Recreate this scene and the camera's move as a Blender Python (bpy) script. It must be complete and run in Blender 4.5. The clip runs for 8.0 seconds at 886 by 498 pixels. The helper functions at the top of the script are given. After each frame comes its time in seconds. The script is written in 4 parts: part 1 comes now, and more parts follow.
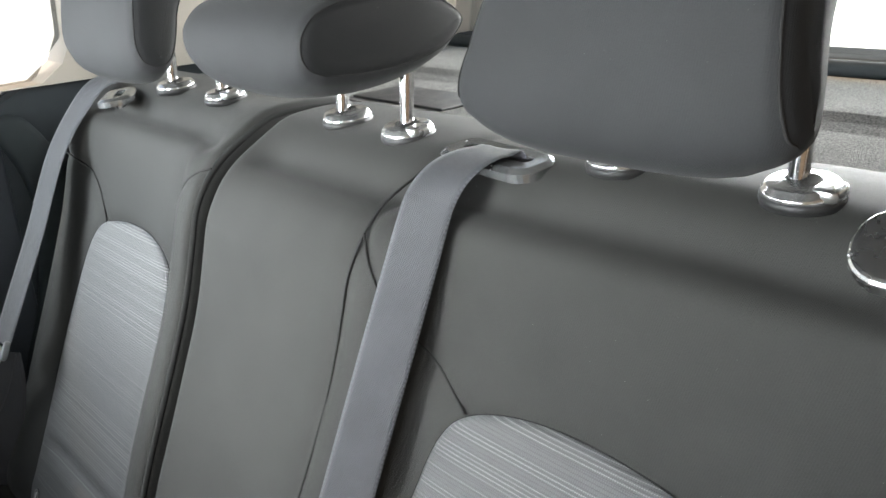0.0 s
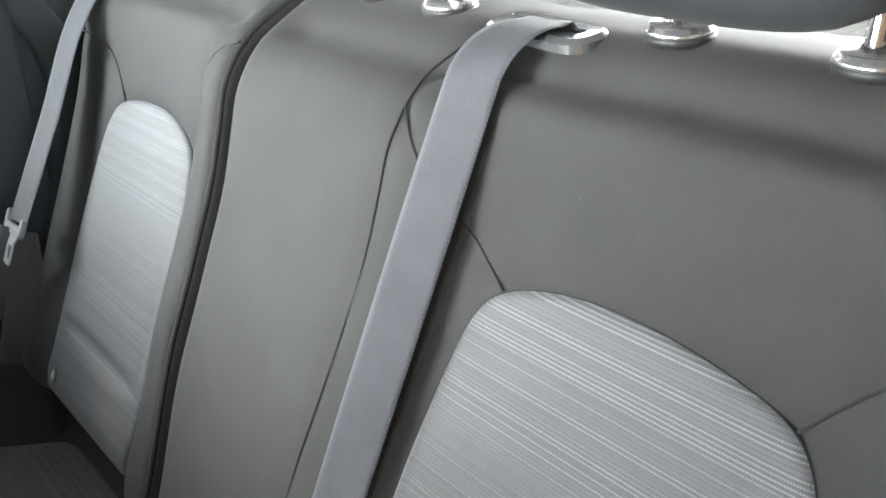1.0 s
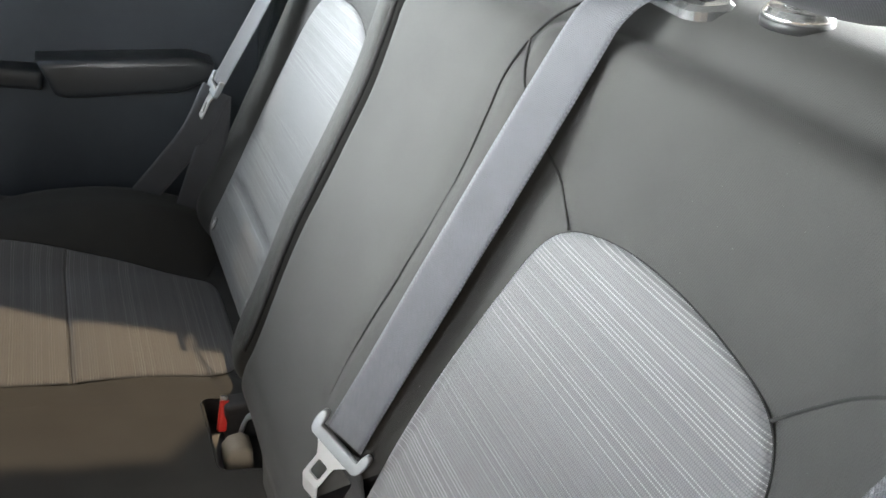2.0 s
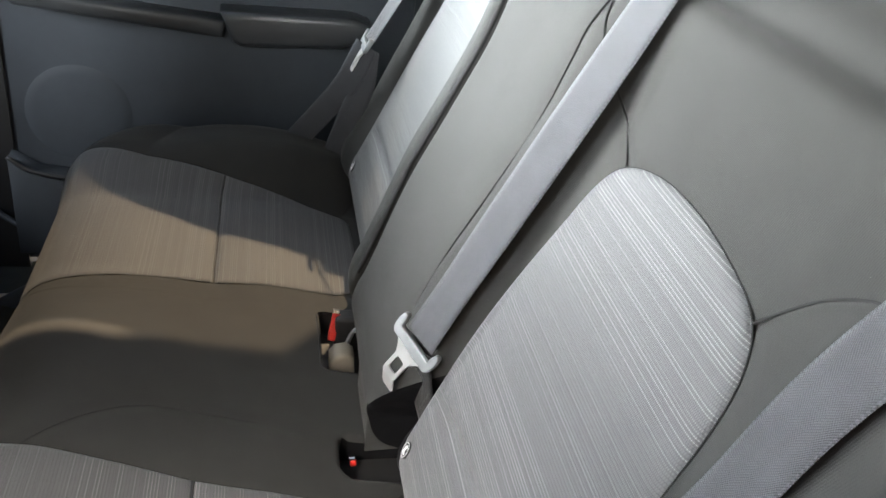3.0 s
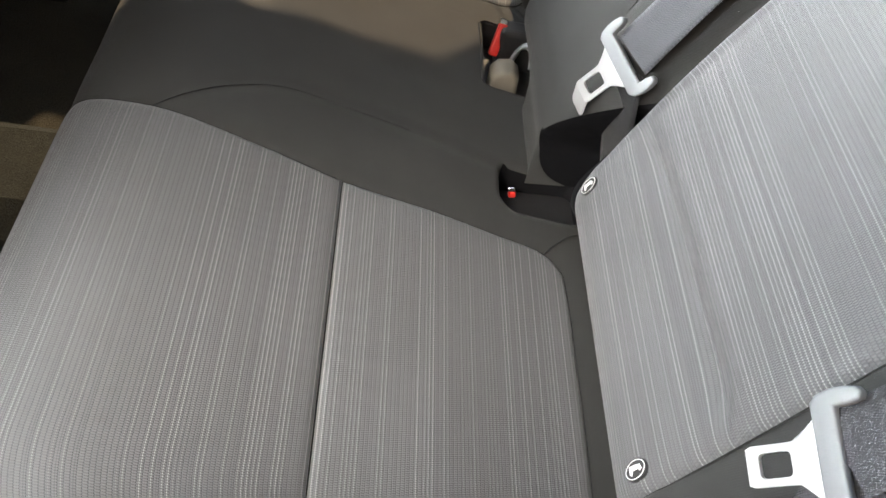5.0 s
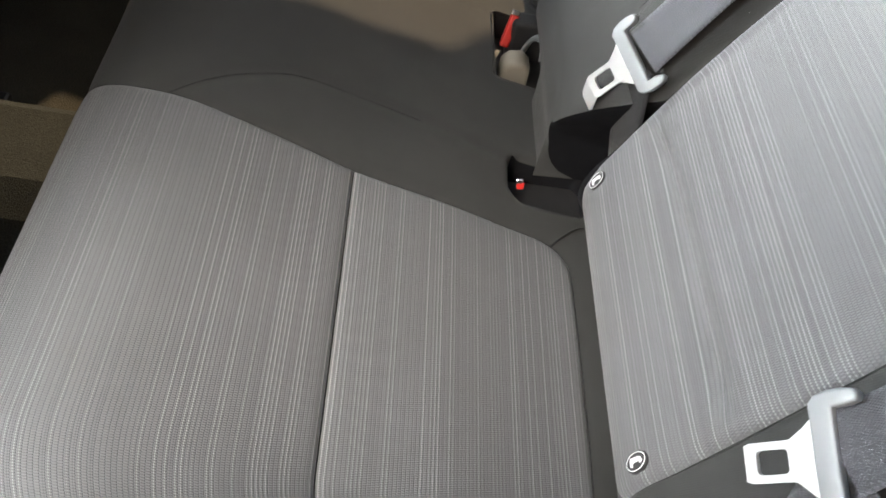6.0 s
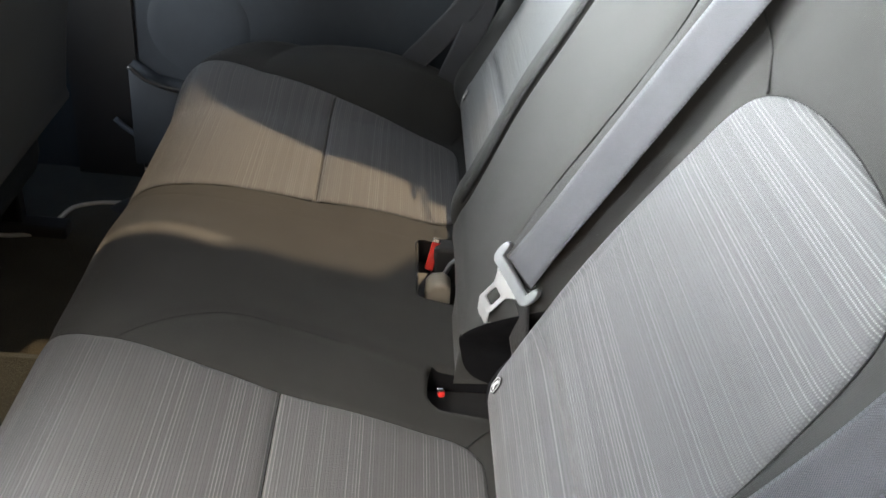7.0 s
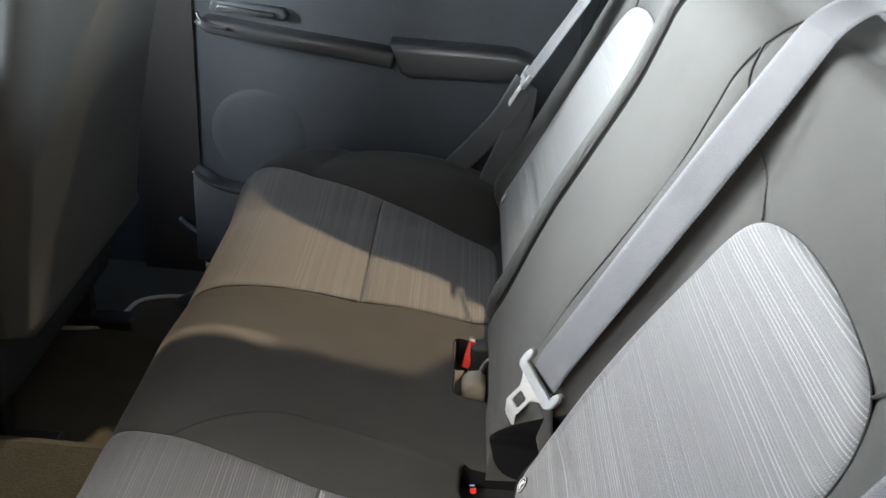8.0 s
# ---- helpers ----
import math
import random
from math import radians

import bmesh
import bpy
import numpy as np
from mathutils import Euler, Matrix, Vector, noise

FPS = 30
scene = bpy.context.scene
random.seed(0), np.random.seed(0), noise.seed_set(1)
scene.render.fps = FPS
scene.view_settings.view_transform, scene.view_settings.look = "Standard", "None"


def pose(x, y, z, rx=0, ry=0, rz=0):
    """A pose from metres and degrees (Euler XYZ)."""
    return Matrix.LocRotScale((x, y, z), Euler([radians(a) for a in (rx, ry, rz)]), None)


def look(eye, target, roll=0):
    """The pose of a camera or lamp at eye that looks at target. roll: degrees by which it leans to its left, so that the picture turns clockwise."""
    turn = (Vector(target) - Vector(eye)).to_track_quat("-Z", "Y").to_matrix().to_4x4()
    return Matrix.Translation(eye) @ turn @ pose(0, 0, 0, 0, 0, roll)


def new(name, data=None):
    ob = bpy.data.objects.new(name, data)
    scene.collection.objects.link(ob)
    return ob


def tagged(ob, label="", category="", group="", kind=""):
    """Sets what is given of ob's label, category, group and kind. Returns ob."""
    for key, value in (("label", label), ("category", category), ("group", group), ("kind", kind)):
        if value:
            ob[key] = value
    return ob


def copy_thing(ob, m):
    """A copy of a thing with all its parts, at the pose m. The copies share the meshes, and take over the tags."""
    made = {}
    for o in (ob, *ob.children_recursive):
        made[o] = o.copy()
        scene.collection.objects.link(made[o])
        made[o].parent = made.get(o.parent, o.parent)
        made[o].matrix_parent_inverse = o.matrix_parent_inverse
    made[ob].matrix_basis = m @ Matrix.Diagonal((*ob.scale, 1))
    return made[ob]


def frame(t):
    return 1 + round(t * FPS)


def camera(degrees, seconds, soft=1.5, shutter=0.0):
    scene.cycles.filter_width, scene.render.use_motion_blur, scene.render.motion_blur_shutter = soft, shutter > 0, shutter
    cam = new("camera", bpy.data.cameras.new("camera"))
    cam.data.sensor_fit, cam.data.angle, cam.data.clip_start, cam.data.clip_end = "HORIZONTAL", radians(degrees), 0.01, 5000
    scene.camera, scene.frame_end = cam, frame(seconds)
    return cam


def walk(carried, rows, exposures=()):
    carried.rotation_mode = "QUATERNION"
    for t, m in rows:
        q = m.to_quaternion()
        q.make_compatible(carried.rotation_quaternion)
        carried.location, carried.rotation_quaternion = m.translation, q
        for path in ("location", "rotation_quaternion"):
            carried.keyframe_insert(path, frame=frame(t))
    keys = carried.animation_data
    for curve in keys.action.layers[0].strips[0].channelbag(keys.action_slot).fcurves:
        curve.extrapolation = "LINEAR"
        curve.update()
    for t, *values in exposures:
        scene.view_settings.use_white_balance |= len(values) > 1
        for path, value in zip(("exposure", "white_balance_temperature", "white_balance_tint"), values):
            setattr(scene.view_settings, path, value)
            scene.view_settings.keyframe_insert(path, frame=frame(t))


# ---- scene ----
cam = camera(54.9, 8.0, 1.5, 0.18)
PATH = [
    (0, (0.652, -0.23, 1.106), (-0.761, 1.006, 0.415), -3.2),
    (0.5, (0.629, -0.256, 1.092), (-0.756, 0.984, 0.355), -3.4),
    (0.7, (0.6291, -0.2576, 1.0818), (-0.6757, 0.9122, 0.3476), -2.89),
    (1, (0.63, -0.258, 1.068), (-0.729, 0.932, 0.209), -1.0),
    (1.3, (0.6477, -0.2451, 1.0634), (-0.6887, 0.7848, 0.1898), 2.05),
    (1.5, (0.67, -0.2304, 1.063), (-0.794, 0.748, 0.118), 4.1),
    (2, (0.734, -0.207, 1.062), (-0.837, 0.574, 0.102), 7.8),
    (2.2, (0.765, -0.201, 1.067), (-0.829, 0.507, 0.089), 8.7),
    (3.3, (0.891, -0.145, 1.047), (-0.808, 0.177, 0.042), 7.3),
    (3.5, (0.892, -0.135, 1.036), (-0.813, 0.133, 0.025), 6.9),
    (4, (0.864, -0.143, 1.001), (-0.761, 0.039, -0.152), 7.9),
    (4.5, (0.81, -0.193, 0.928), (-0.637, 0.005, -0.438), 11.2),
    (4.7, (0.791, -0.214, 0.916), (-0.607, 0.019, -0.495), 13.1),
    (5.8, (0.757, -0.244, 0.901), (-0.516, 0.017, -0.618), 16.2),
    (6, (0.774, -0.239, 0.92), (-0.537, 0.021, -0.568), 16.4),
    (6.5, (0.816, -0.195, 0.968), (-0.679, 0.013, -0.345), 12.6),
    (7, (0.849, -0.155, 1.013), (-0.786, 0.029, -0.124), 8.8),
    (7.5, (0.893, -0.126, 1.066), (-0.822, -0.02, 0.043), 7.3),
    (8, (0.891, -0.132, 1.082), (-0.842, -0.1, 0.084), 6.0),
]
walk(cam, [(t, look(eye, target, roll)) for t, eye, target, roll in PATH],
     exposures=[(0.0, 1.54, 6800, 8), (0.5, 1.78, 6800, 8), (1.0, 2.08, 6800, 8), (1.5, 2.24, 6800, 8), (2.2, 2.34, 6800, 8), (3.3, 2.62, 6800, 8), (4.0, 2.66, 6800, 8), (4.5, 2.84, 6800, 8),
                (6.0, 2.82, 6800, 8), (6.5, 2.70, 6800, 8), (7.0, 2.64, 6800, 8), (8.0, 2.72, 6800, 8)])

# ---- world and light ----
SUN_WAY = Vector((0.95, -0.36, -1.10)).normalized()
world = bpy.data.worlds.new("world")
scene.world = world
world.use_nodes = True
wt = world.node_tree
sky = wt.nodes.new("ShaderNodeTexSky")
sky.sky_type, sky.sun_disc = "NISHITA", False
sky.sun_elevation = math.asin(-SUN_WAY.z)
sky.sun_rotation = math.atan2(-SUN_WAY.x, -SUN_WAY.y) % (2 * math.pi)
wt.links.new(sky.outputs[0], wt.nodes["Background"].inputs[0])
wt.nodes["Background"].inputs[1].default_value = 0.115
sun = new("sun", bpy.data.lights.new("sun", "SUN"))
sun.data.energy, sun.data.angle, sun.data.color = 2.2, radians(1.2), (1.0, 0.76, 0.51)
sun.matrix_world = look((0, 0, 5), Vector((0, 0, 5)) + SUN_WAY)
# skylight in the windscreen's opening
screen = new("windscreen_light", bpy.data.lights.new("windscreen_light", "AREA"))
screen.data.spread = radians(75)
screen.data.shape, screen.data.size, screen.data.size_y = "RECTANGLE", 0.62, 0.40
screen.data.energy, screen.data.color = 11.0, (0.90, 0.95, 1.0)
screen.matrix_world = look((0.055, -1.66, 0.98), (-0.06, 0.1, 0.74))
# skylight in the far front door window's opening
side = new("window_light", bpy.data.lights.new("window_light", "AREA"))
side.data.spread = radians(80)
side.data.shape, side.data.size, side.data.size_y = "RECTANGLE", 0.50, 0.34
side.data.energy, side.data.color = 0.6, (0.84, 0.92, 1.0)
side.matrix_world = look((-0.80, -1.02, 1.06), (0.10, 0.1, 0.72))
# skylight in the far rear door window's opening
beside = new("door_window_light", bpy.data.lights.new("door_window_light", "AREA"))
beside.data.spread = radians(62)
beside.data.shape, beside.data.size, beside.data.size_y = "RECTANGLE", 0.24, 0.26
beside.data.energy, beside.data.color = 1.0, (0.84, 0.92, 1.0)
beside.matrix_world = look((-0.80, -0.36, 1.02), (-0.36, 0.17, 0.78))
# narrow warm lamp added outside the open near doorway to brighten the near cushion
doorway = new("cushion_fill_lamp", bpy.data.lights.new("cushion_fill_lamp", "AREA"))
doorway.data.spread = radians(32)
doorway.data.shape, doorway.data.size, doorway.data.size_y = "RECTANGLE", 0.50, 0.30
doorway.data.energy, doorway.data.color = 0.31, (1.0, 0.93, 0.86)
doorway.matrix_world = look((1.02, -0.72, 1.18), (0.34, -0.24, 0.36))
# narrow cool fill lamp added outside the doorway to lift the far door
across = new("far_door_fill_lamp", bpy.data.lights.new("far_door_fill_lamp", "AREA"))
across.data.spread = radians(30)
across.data.shape, across.data.size, across.data.size_y = "RECTANGLE", 0.60, 0.30
across.data.energy, across.data.color = 0.26, (0.88, 0.95, 1.0)
across.matrix_world = look((1.04, -0.40, 1.24), (-0.80, 0.02, 0.78))
# skylight in the near front door window's opening
front = new("front_window_light", bpy.data.lights.new("front_window_light", "AREA"))
front.data.spread = radians(56)
front.data.shape, front.data.size, front.data.size_y = "RECTANGLE", 0.50, 0.34
front.data.energy, front.data.color = 1.0, (0.88, 0.94, 1.0)
front.matrix_world = look((0.80, -1.20, 0.96), (0.50, 0.1, 0.52))
# skylight in the rear window's opening
rear = new("rear_window_light", bpy.data.lights.new("rear_window_light", "AREA"))
rear.data.spread = radians(90)
rear.data.shape, rear.data.size, rear.data.size_y = "RECTANGLE", 1.10, 0.26
rear.data.energy, rear.data.color = 3.3, (0.93, 0.96, 1.0)
rear.matrix_world = look((0, 1.005, 1.11), (0, 0.2, 0.95))


# ---- materials ----
def shader(name, rough=0.6, metal=0.0, spec=0.5, sheen=0.0):
    m = bpy.data.materials.new(name)
    m.use_nodes = True
    b = m.node_tree.nodes["Principled BSDF"]
    b.inputs["Roughness"].default_value = rough
    b.inputs["Metallic"].default_value = metal
    b.inputs["Specular IOR Level"].default_value = spec
    b.inputs["Sheen Weight"].default_value = sheen
    b.inputs["Sheen Roughness"].default_value = 0.5
    return m, m.node_tree, b


def node(t, kind, **values):
    n = t.nodes.new(kind)
    for key, value in values.items():
        if key in n.inputs:
            n.inputs[key].default_value = value
    return n


def math_node(t, op, a, b=0.0, c=0.0):
    n = t.nodes.new("ShaderNodeMath")
    n.operation = op
    for i, v in enumerate((a, b, c)):
        if isinstance(v, (int, float)):
            n.inputs[i].default_value = v
        else:
            t.links.new(v, n.inputs[i])
    return n.outputs[0]


def ramp(t, value, stops):
    n = t.nodes.new("ShaderNodeValToRGB")
    e = n.color_ramp.elements
    while len(e) < len(stops):
        e.new(0.5)
    for k, (at, col) in zip(e, stops):
        k.position, k.color = at, (*col, 1)
    t.links.new(value, n.inputs[0])
    return n.outputs[0]


def noise_node(t, vec, scale, detail=3.0, rough=0.55):
    n = node(t, "ShaderNodeTexNoise", Scale=scale, Detail=detail, Roughness=rough)
    t.links.new(vec, n.inputs["Vector"])
    return n.outputs["Fac"]


def mix_col(t, fac, a, b, mode="MIX"):
    n = t.nodes.new("ShaderNodeMix")
    n.data_type, n.blend_type = "RGBA", mode
    for i, v in ((0, fac), (6, a), (7, b)):
        if isinstance(v, (int, float)):
            n.inputs[i].default_value = v
        elif isinstance(v, tuple):
            n.inputs[i].default_value = (*v, 1)
        else:
            t.links.new(v, n.inputs[i])
    return n.outputs[2]


def bump(t, b, height, strength, distance):
    n = node(t, "ShaderNodeBump", Strength=strength, Distance=distance)
    t.links.new(height, n.inputs["Height"])
    t.links.new(n.outputs[0], b.inputs["Normal"])


def plain_fabric(name, col, sheen=0.25):
    """Charcoal seat cloth: fine twill, faint mottling and lint."""
    m, t, b = shader(name, 0.68, 0, 0.20, sheen)
    uv = t.nodes.new("ShaderNodeTexCoord").outputs["UV"]
    sep = t.nodes.new("ShaderNodeSeparateXYZ")
    t.links.new(uv, sep.inputs[0])
    x, v = sep.outputs[0], sep.outputs[1]
    tw = math_node(t, "SINE", math_node(t, "MULTIPLY", math_node(t, "ADD", x, math_node(t, "MULTIPLY", v, 0.6)), 3600))
    tw2 = math_node(t, "SINE", math_node(t, "MULTIPLY", v, 3000))
    weave = math_node(t, "MULTIPLY_ADD", math_node(t, "MULTIPLY", tw, tw2), 0.5, 0.5)
    mott = noise_node(t, uv, 14, 4)
    fine = noise_node(t, uv, 900, 2)
    lint = math_node(t, "GREATER_THAN", noise_node(t, uv, 420, 1), 0.80)
    c = ramp(t, mott, [(0.3, tuple(k * 0.86 for k in col)), (0.7, tuple(k * 1.12 for k in col))])
    c = mix_col(t, 1.0, c, ramp(t, fine, [(0.30, (0.90, 0.90, 0.90)), (0.70, (1.10, 1.10, 1.10))]), "MULTIPLY")
    c = mix_col(t, math_node(t, "MULTIPLY", weave, 0.12), c, tuple(k * 1.6 for k in col))
    c = mix_col(t, math_node(t, "MULTIPLY", lint, 0.25), c, (0.3, 0.3, 0.29))
    t.links.new(c, b.inputs["Base Color"])
    bump(t, b, math_node(t, "ADD", weave, math_node(t, "MULTIPLY", fine, 1.6)), 0.26, 0.0005)
    return m


def stripe_fabric(name, dark, light, pitch=0.0033):
    """Grey knitted cloth: fine lateral ribs, some of them pale dotted lines, some dark."""
    m, t, b = shader(name, 0.52, 0, 0.34, 0.12)
    uv = t.nodes.new("ShaderNodeTexCoord").outputs["UV"]
    sep = t.nodes.new("ShaderNodeSeparateXYZ")
    t.links.new(uv, sep.inputs[0])
    x, v = sep.outputs[0], sep.outputs[1]

    def step(value, low, high):
        n = t.nodes.new("ShaderNodeMapRange")
        n.interpolation_type = "SMOOTHSTEP"
        n.inputs["From Min"].default_value, n.inputs["From Max"].default_value = low, high
        t.links.new(value, n.inputs["Value"])
        return n.outputs[0]

    def chance(value):
        n = t.nodes.new("ShaderNodeTexWhiteNoise")
        n.noise_dimensions = "1D"
        t.links.new(value, n.inputs["W"])
        return n.outputs["Value"]

    along = math_node(t, "DIVIDE", v, pitch)
    row = math_node(t, "FLOOR", along)
    # distance from the middle of the row, 0 to 1
    off = math_node(t, "MULTIPLY", math_node(t, "ABSOLUTE", math_node(t, "SUBTRACT", math_node(t, "FRACT", along), 0.5)), 2.0)
    luck, tone, gloom = chance(row), chance(math_node(t, "ADD", row, 71.3)), chance(math_node(t, "ADD", row, 311.7))
    comb = t.nodes.new("ShaderNodeCombineXYZ")
    t.links.new(v, comb.inputs[1])
    zone = noise_node(t, comb.outputs[0], 17, 1.0)
    wide = noise_node(t, comb.outputs[0], 6, 1.0)
    # the pale lines come in loose bundles
    pale = math_node(t, "GREATER_THAN", math_node(t, "MULTIPLY_ADD", zone, 0.5, luck), 0.74)
    pale = math_node(t, "MULTIPLY", pale, math_node(t, "MULTIPLY_ADD", math_node(t, "POWER", tone, 1.2), 0.62, 0.26))
    deep = math_node(t, "MULTIPLY", math_node(t, "GREATER_THAN", gloom, 0.74), 0.45)
    shift = math_node(t, "MULTIPLY", math_node(t, "MODULO", row, 2.0), 0.5)
    knit = math_node(t, "MULTIPLY_ADD", math_node(t, "SINE", math_node(t, "MULTIPLY", math_node(t, "ADD", math_node(t, "DIVIDE", x, 0.0018), shift), 2 * math.pi)), 0.5, 0.5)
    core = math_node(t, "SUBTRACT", 1.0, step(off, 0.06, 0.30))
    groove = step(off, 0.55, 1.0)
    dots = math_node(t, "MULTIPLY", math_node(t, "MULTIPLY", core, pale), math_node(t, "MULTIPLY_ADD", knit, 0.66, 0.34))
    mid = tuple(d + (l - d) * 0.16 for d, l in zip(dark, light))
    c = mix_col(t, math_node(t, "MULTIPLY_ADD", wide, 0.8, math_node(t, "MULTIPLY", tone, 0.25)), dark, mid)
    c = mix_col(t, math_node(t, "MULTIPLY", groove, 0.55), c, tuple(d * 0.35 for d in dark))
    c = mix_col(t, math_node(t, "MULTIPLY", deep, core), c, tuple(d * 0.30 for d in dark))
    c = mix_col(t, math_node(t, "MULTIPLY", knit, 0.35), c, mid)
    c = mix_col(t, math_node(t, "MULTIPLY", math_node(t, "SUBTRACT", 1.0, knit), 0.19), c, tuple(d * 0.45 for d in dark))
    c = mix_col(t, dots, c, light)
    soil = noise_node(t, uv, 9, 3)
    c = mix_col(t, 1.0, c, ramp(t, soil, [(0.3, (0.90, 0.90, 0.89)), (0.7, (1.0, 1.0, 1.0))]), "MULTIPLY")
    t.links.new(c, b.inputs["Base Color"])
    h = math_node(t, "ADD", math_node(t, "MULTIPLY", dots, 0.8), math_node(t, "MULTIPLY", math_node(t, "SUBTRACT", knit, groove), 0.45))
    bump(t, b, h, 0.55, 0.0007)
    return m


def webbing_cloth(name, col):
    """Seat belt webbing: tight herringbone, slightly shiny."""
    m, t, b = shader(name, 0.5, 0, 0.3, 0.1)
    uv = t.nodes.new("ShaderNodeTexCoord").outputs["UV"]
    sep = t.nodes.new("ShaderNodeSeparateXYZ")
    t.links.new(uv, sep.inputs[0])
    x, v = sep.outputs[0], sep.outputs[1]
    zig = math_node(t, "PINGPONG", x, 0.006)
    wv = math_node(t, "SINE", math_node(t, "MULTIPLY", math_node(t, "ADD", v, math_node(t, "MULTIPLY", zig, 0.25)), 2 * math.pi / 0.0024))
    wx = math_node(t, "SINE", math_node(t, "MULTIPLY", x, 2 * math.pi / 0.0016))
    w = math_node(t, "MULTIPLY_ADD", math_node(t, "MULTIPLY", wv, wx), 0.5, 0.5)
    edge = math_node(t, "GREATER_THAN", math_node(t, "ABSOLUTE", x), 0.0200)
    dirt = noise_node(t, uv, 30, 4)
    c = ramp(t, dirt, [(0.3, tuple(k * 0.88 for k in col)), (0.7, tuple(k * 1.08 for k in col))])
    c = mix_col(t, math_node(t, "MULTIPLY", w, 0.34), c, tuple(k * 0.45 for k in col))
    stitch = math_node(t, "MULTIPLY", edge, math_node(t, "GREATER_THAN", math_node(t, "SINE", math_node(t, "MULTIPLY", v, 2 * math.pi / 0.004)), -0.2))
    c = mix_col(t, math_node(t, "MULTIPLY", stitch, 0.55), c, tuple(min(1, k * 1.7) for k in col))
    t.links.new(c, b.inputs["Base Color"])
    bump(t, b, w, 0.6, 0.0007)
    return m


def hard(name, col, rough, metal=0.0, grain=0.0, spec=0.5, wear=0.08):
    """Moulded plastic or metal, with grain and slight wear."""
    m, t, b = shader(name, rough, metal, spec)
    co = t.nodes.new("ShaderNodeTexCoord").outputs["Object"]
    big = noise_node(t, co, 11, 4)
    c = ramp(t, big, [(0.3, tuple(k * (1 - wear) for k in col)), (0.7, tuple(min(1, k * (1 + wear)) for k in col))])
    t.links.new(c, b.inputs["Base Color"])
    r = math_node(t, "MULTIPLY_ADD", noise_node(t, co, 60, 3), 0.2, rough - 0.1)
    t.links.new(r, b.inputs["Roughness"])
    if grain:
        bump(t, b, noise_node(t, co, 850, 2), grain, 0.0008)
    return m


def carpet(name, a, c2, scale=1.0):
    m, t, b = shader(name, 0.95, 0, 0.03, 0.04)
    co = t.nodes.new("ShaderNodeTexCoord").outputs["Object"]
    n1 = noise_node(t, co, 420 * scale, 3, 0.7)
    n2 = noise_node(t, co, 12, 4)
    c = ramp(t, n1, [(0.35, a), (0.65, c2)])
    c = mix_col(t, 1.0, c, ramp(t, n2, [(0.3, (0.8, 0.8, 0.8)), (0.7, (1, 1, 1))]), "MULTIPLY")
    t.links.new(c, b.inputs["Base Color"])
    bump(t, b, n1, 0.8, 0.003)
    return m


def glazing(name, tint):
    m = bpy.data.materials.new(name)
    m.use_nodes = True
    t = m.node_tree
    t.nodes.remove(t.nodes["Principled BSDF"])
    tr = node(t, "ShaderNodeBsdfTransparent", Color=(*tint, 1))
    gl = node(t, "ShaderNodeBsdfGlossy", Roughness=0.01)
    mx = node(t, "ShaderNodeMixShader", Fac=0.06)
    t.links.new(tr.outputs[0], mx.inputs[1])
    t.links.new(gl.outputs[0], mx.inputs[2])
    t.links.new(mx.outputs[0], t.nodes["Material Output"].inputs[0])
    return m


CLOTH = plain_fabric("charcoal_cloth", (0.0274, 0.0275, 0.0264), 0.06)
HEADCLOTH = plain_fabric("headrest_cloth", (0.024, 0.025, 0.027), 0.05)
# darker copy of the headrest cloth; the side panels' shade is in its colour
SHADECLOTH = plain_fabric("shaded_side_cloth", (0.013, 0.0135, 0.0145), 0.03)
STRIPE = stripe_fabric("striped_cloth", (0.080, 0.081, 0.085), (0.31, 0.31, 0.315))
WEB = webbing_cloth("belt_webbing", (0.058, 0.060, 0.068))
BLACKWEB = webbing_cloth("dark_webbing", (0.006, 0.006, 0.007))
SEAM = hard("seam_thread", (0.012, 0.012, 0.012), 0.9)
CHROME = hard("chrome", (0.80, 0.80, 0.80), 0.12, 1.0, wear=0.02)
SATIN = hard("satin_silver", (0.62, 0.62, 0.62), 0.28, 1.0, wear=0.03)
TONGUE = hard("grey_tongue_plastic", (0.18, 0.19, 0.20), 0.42, 0.0, 0.15)
STEEL = hard("steel_plate", (0.63, 0.63, 0.63), 0.33, 0.7)
PALEGREY = hard("silver_fitting", (0.60, 0.60, 0.60), 0.22, 0.92)
GUIDEPL = hard("pale_guide_plastic", (0.40, 0.41, 0.42), 0.24, 0.9)
RUBBER = hard("black_rubber", (0.028, 0.035, 0.038), 0.8, 0.0, 0.2, 0.25)
RED = hard("red_button", (0.55, 0.025, 0.02), 0.35)
# shade of the belt slot and second buckle well, as a near-black colour
SLOT_SHADE = hard("slot_shade_black", (0.004, 0.004, 0.005), 0.8, 0.0, 0.2, 0.15)
BLACK = hard("black_plastic", (0.018, 0.018, 0.019), 0.5, 0.0, 0.3)
DOORP = hard("door_plastic", (0.036, 0.042, 0.051), 0.60, 0.0, 0.4, 0.28)
ARMP = hard("armrest_plastic", (0.026, 0.028, 0.031), 0.36, 0.0, 0.3)
BEIGE = hard("beige_trim", (0.50, 0.46, 0.40), 0.6, 0.0, 0.3)
DARKTRIM = hard("dark_trim", (0.034, 0.041, 0.046), 0.65, 0.0, 0.3, 0.22)
LINER = hard("roof_lining", (0.13, 0.127, 0.12), 0.9, 0.0, 0.5)
WHITE = hard("white_print", (0.75, 0.75, 0.75), 0.5)
FELT = carpet("shelf_felt", (0.09, 0.09, 0.088), (0.30, 0.295, 0.28))
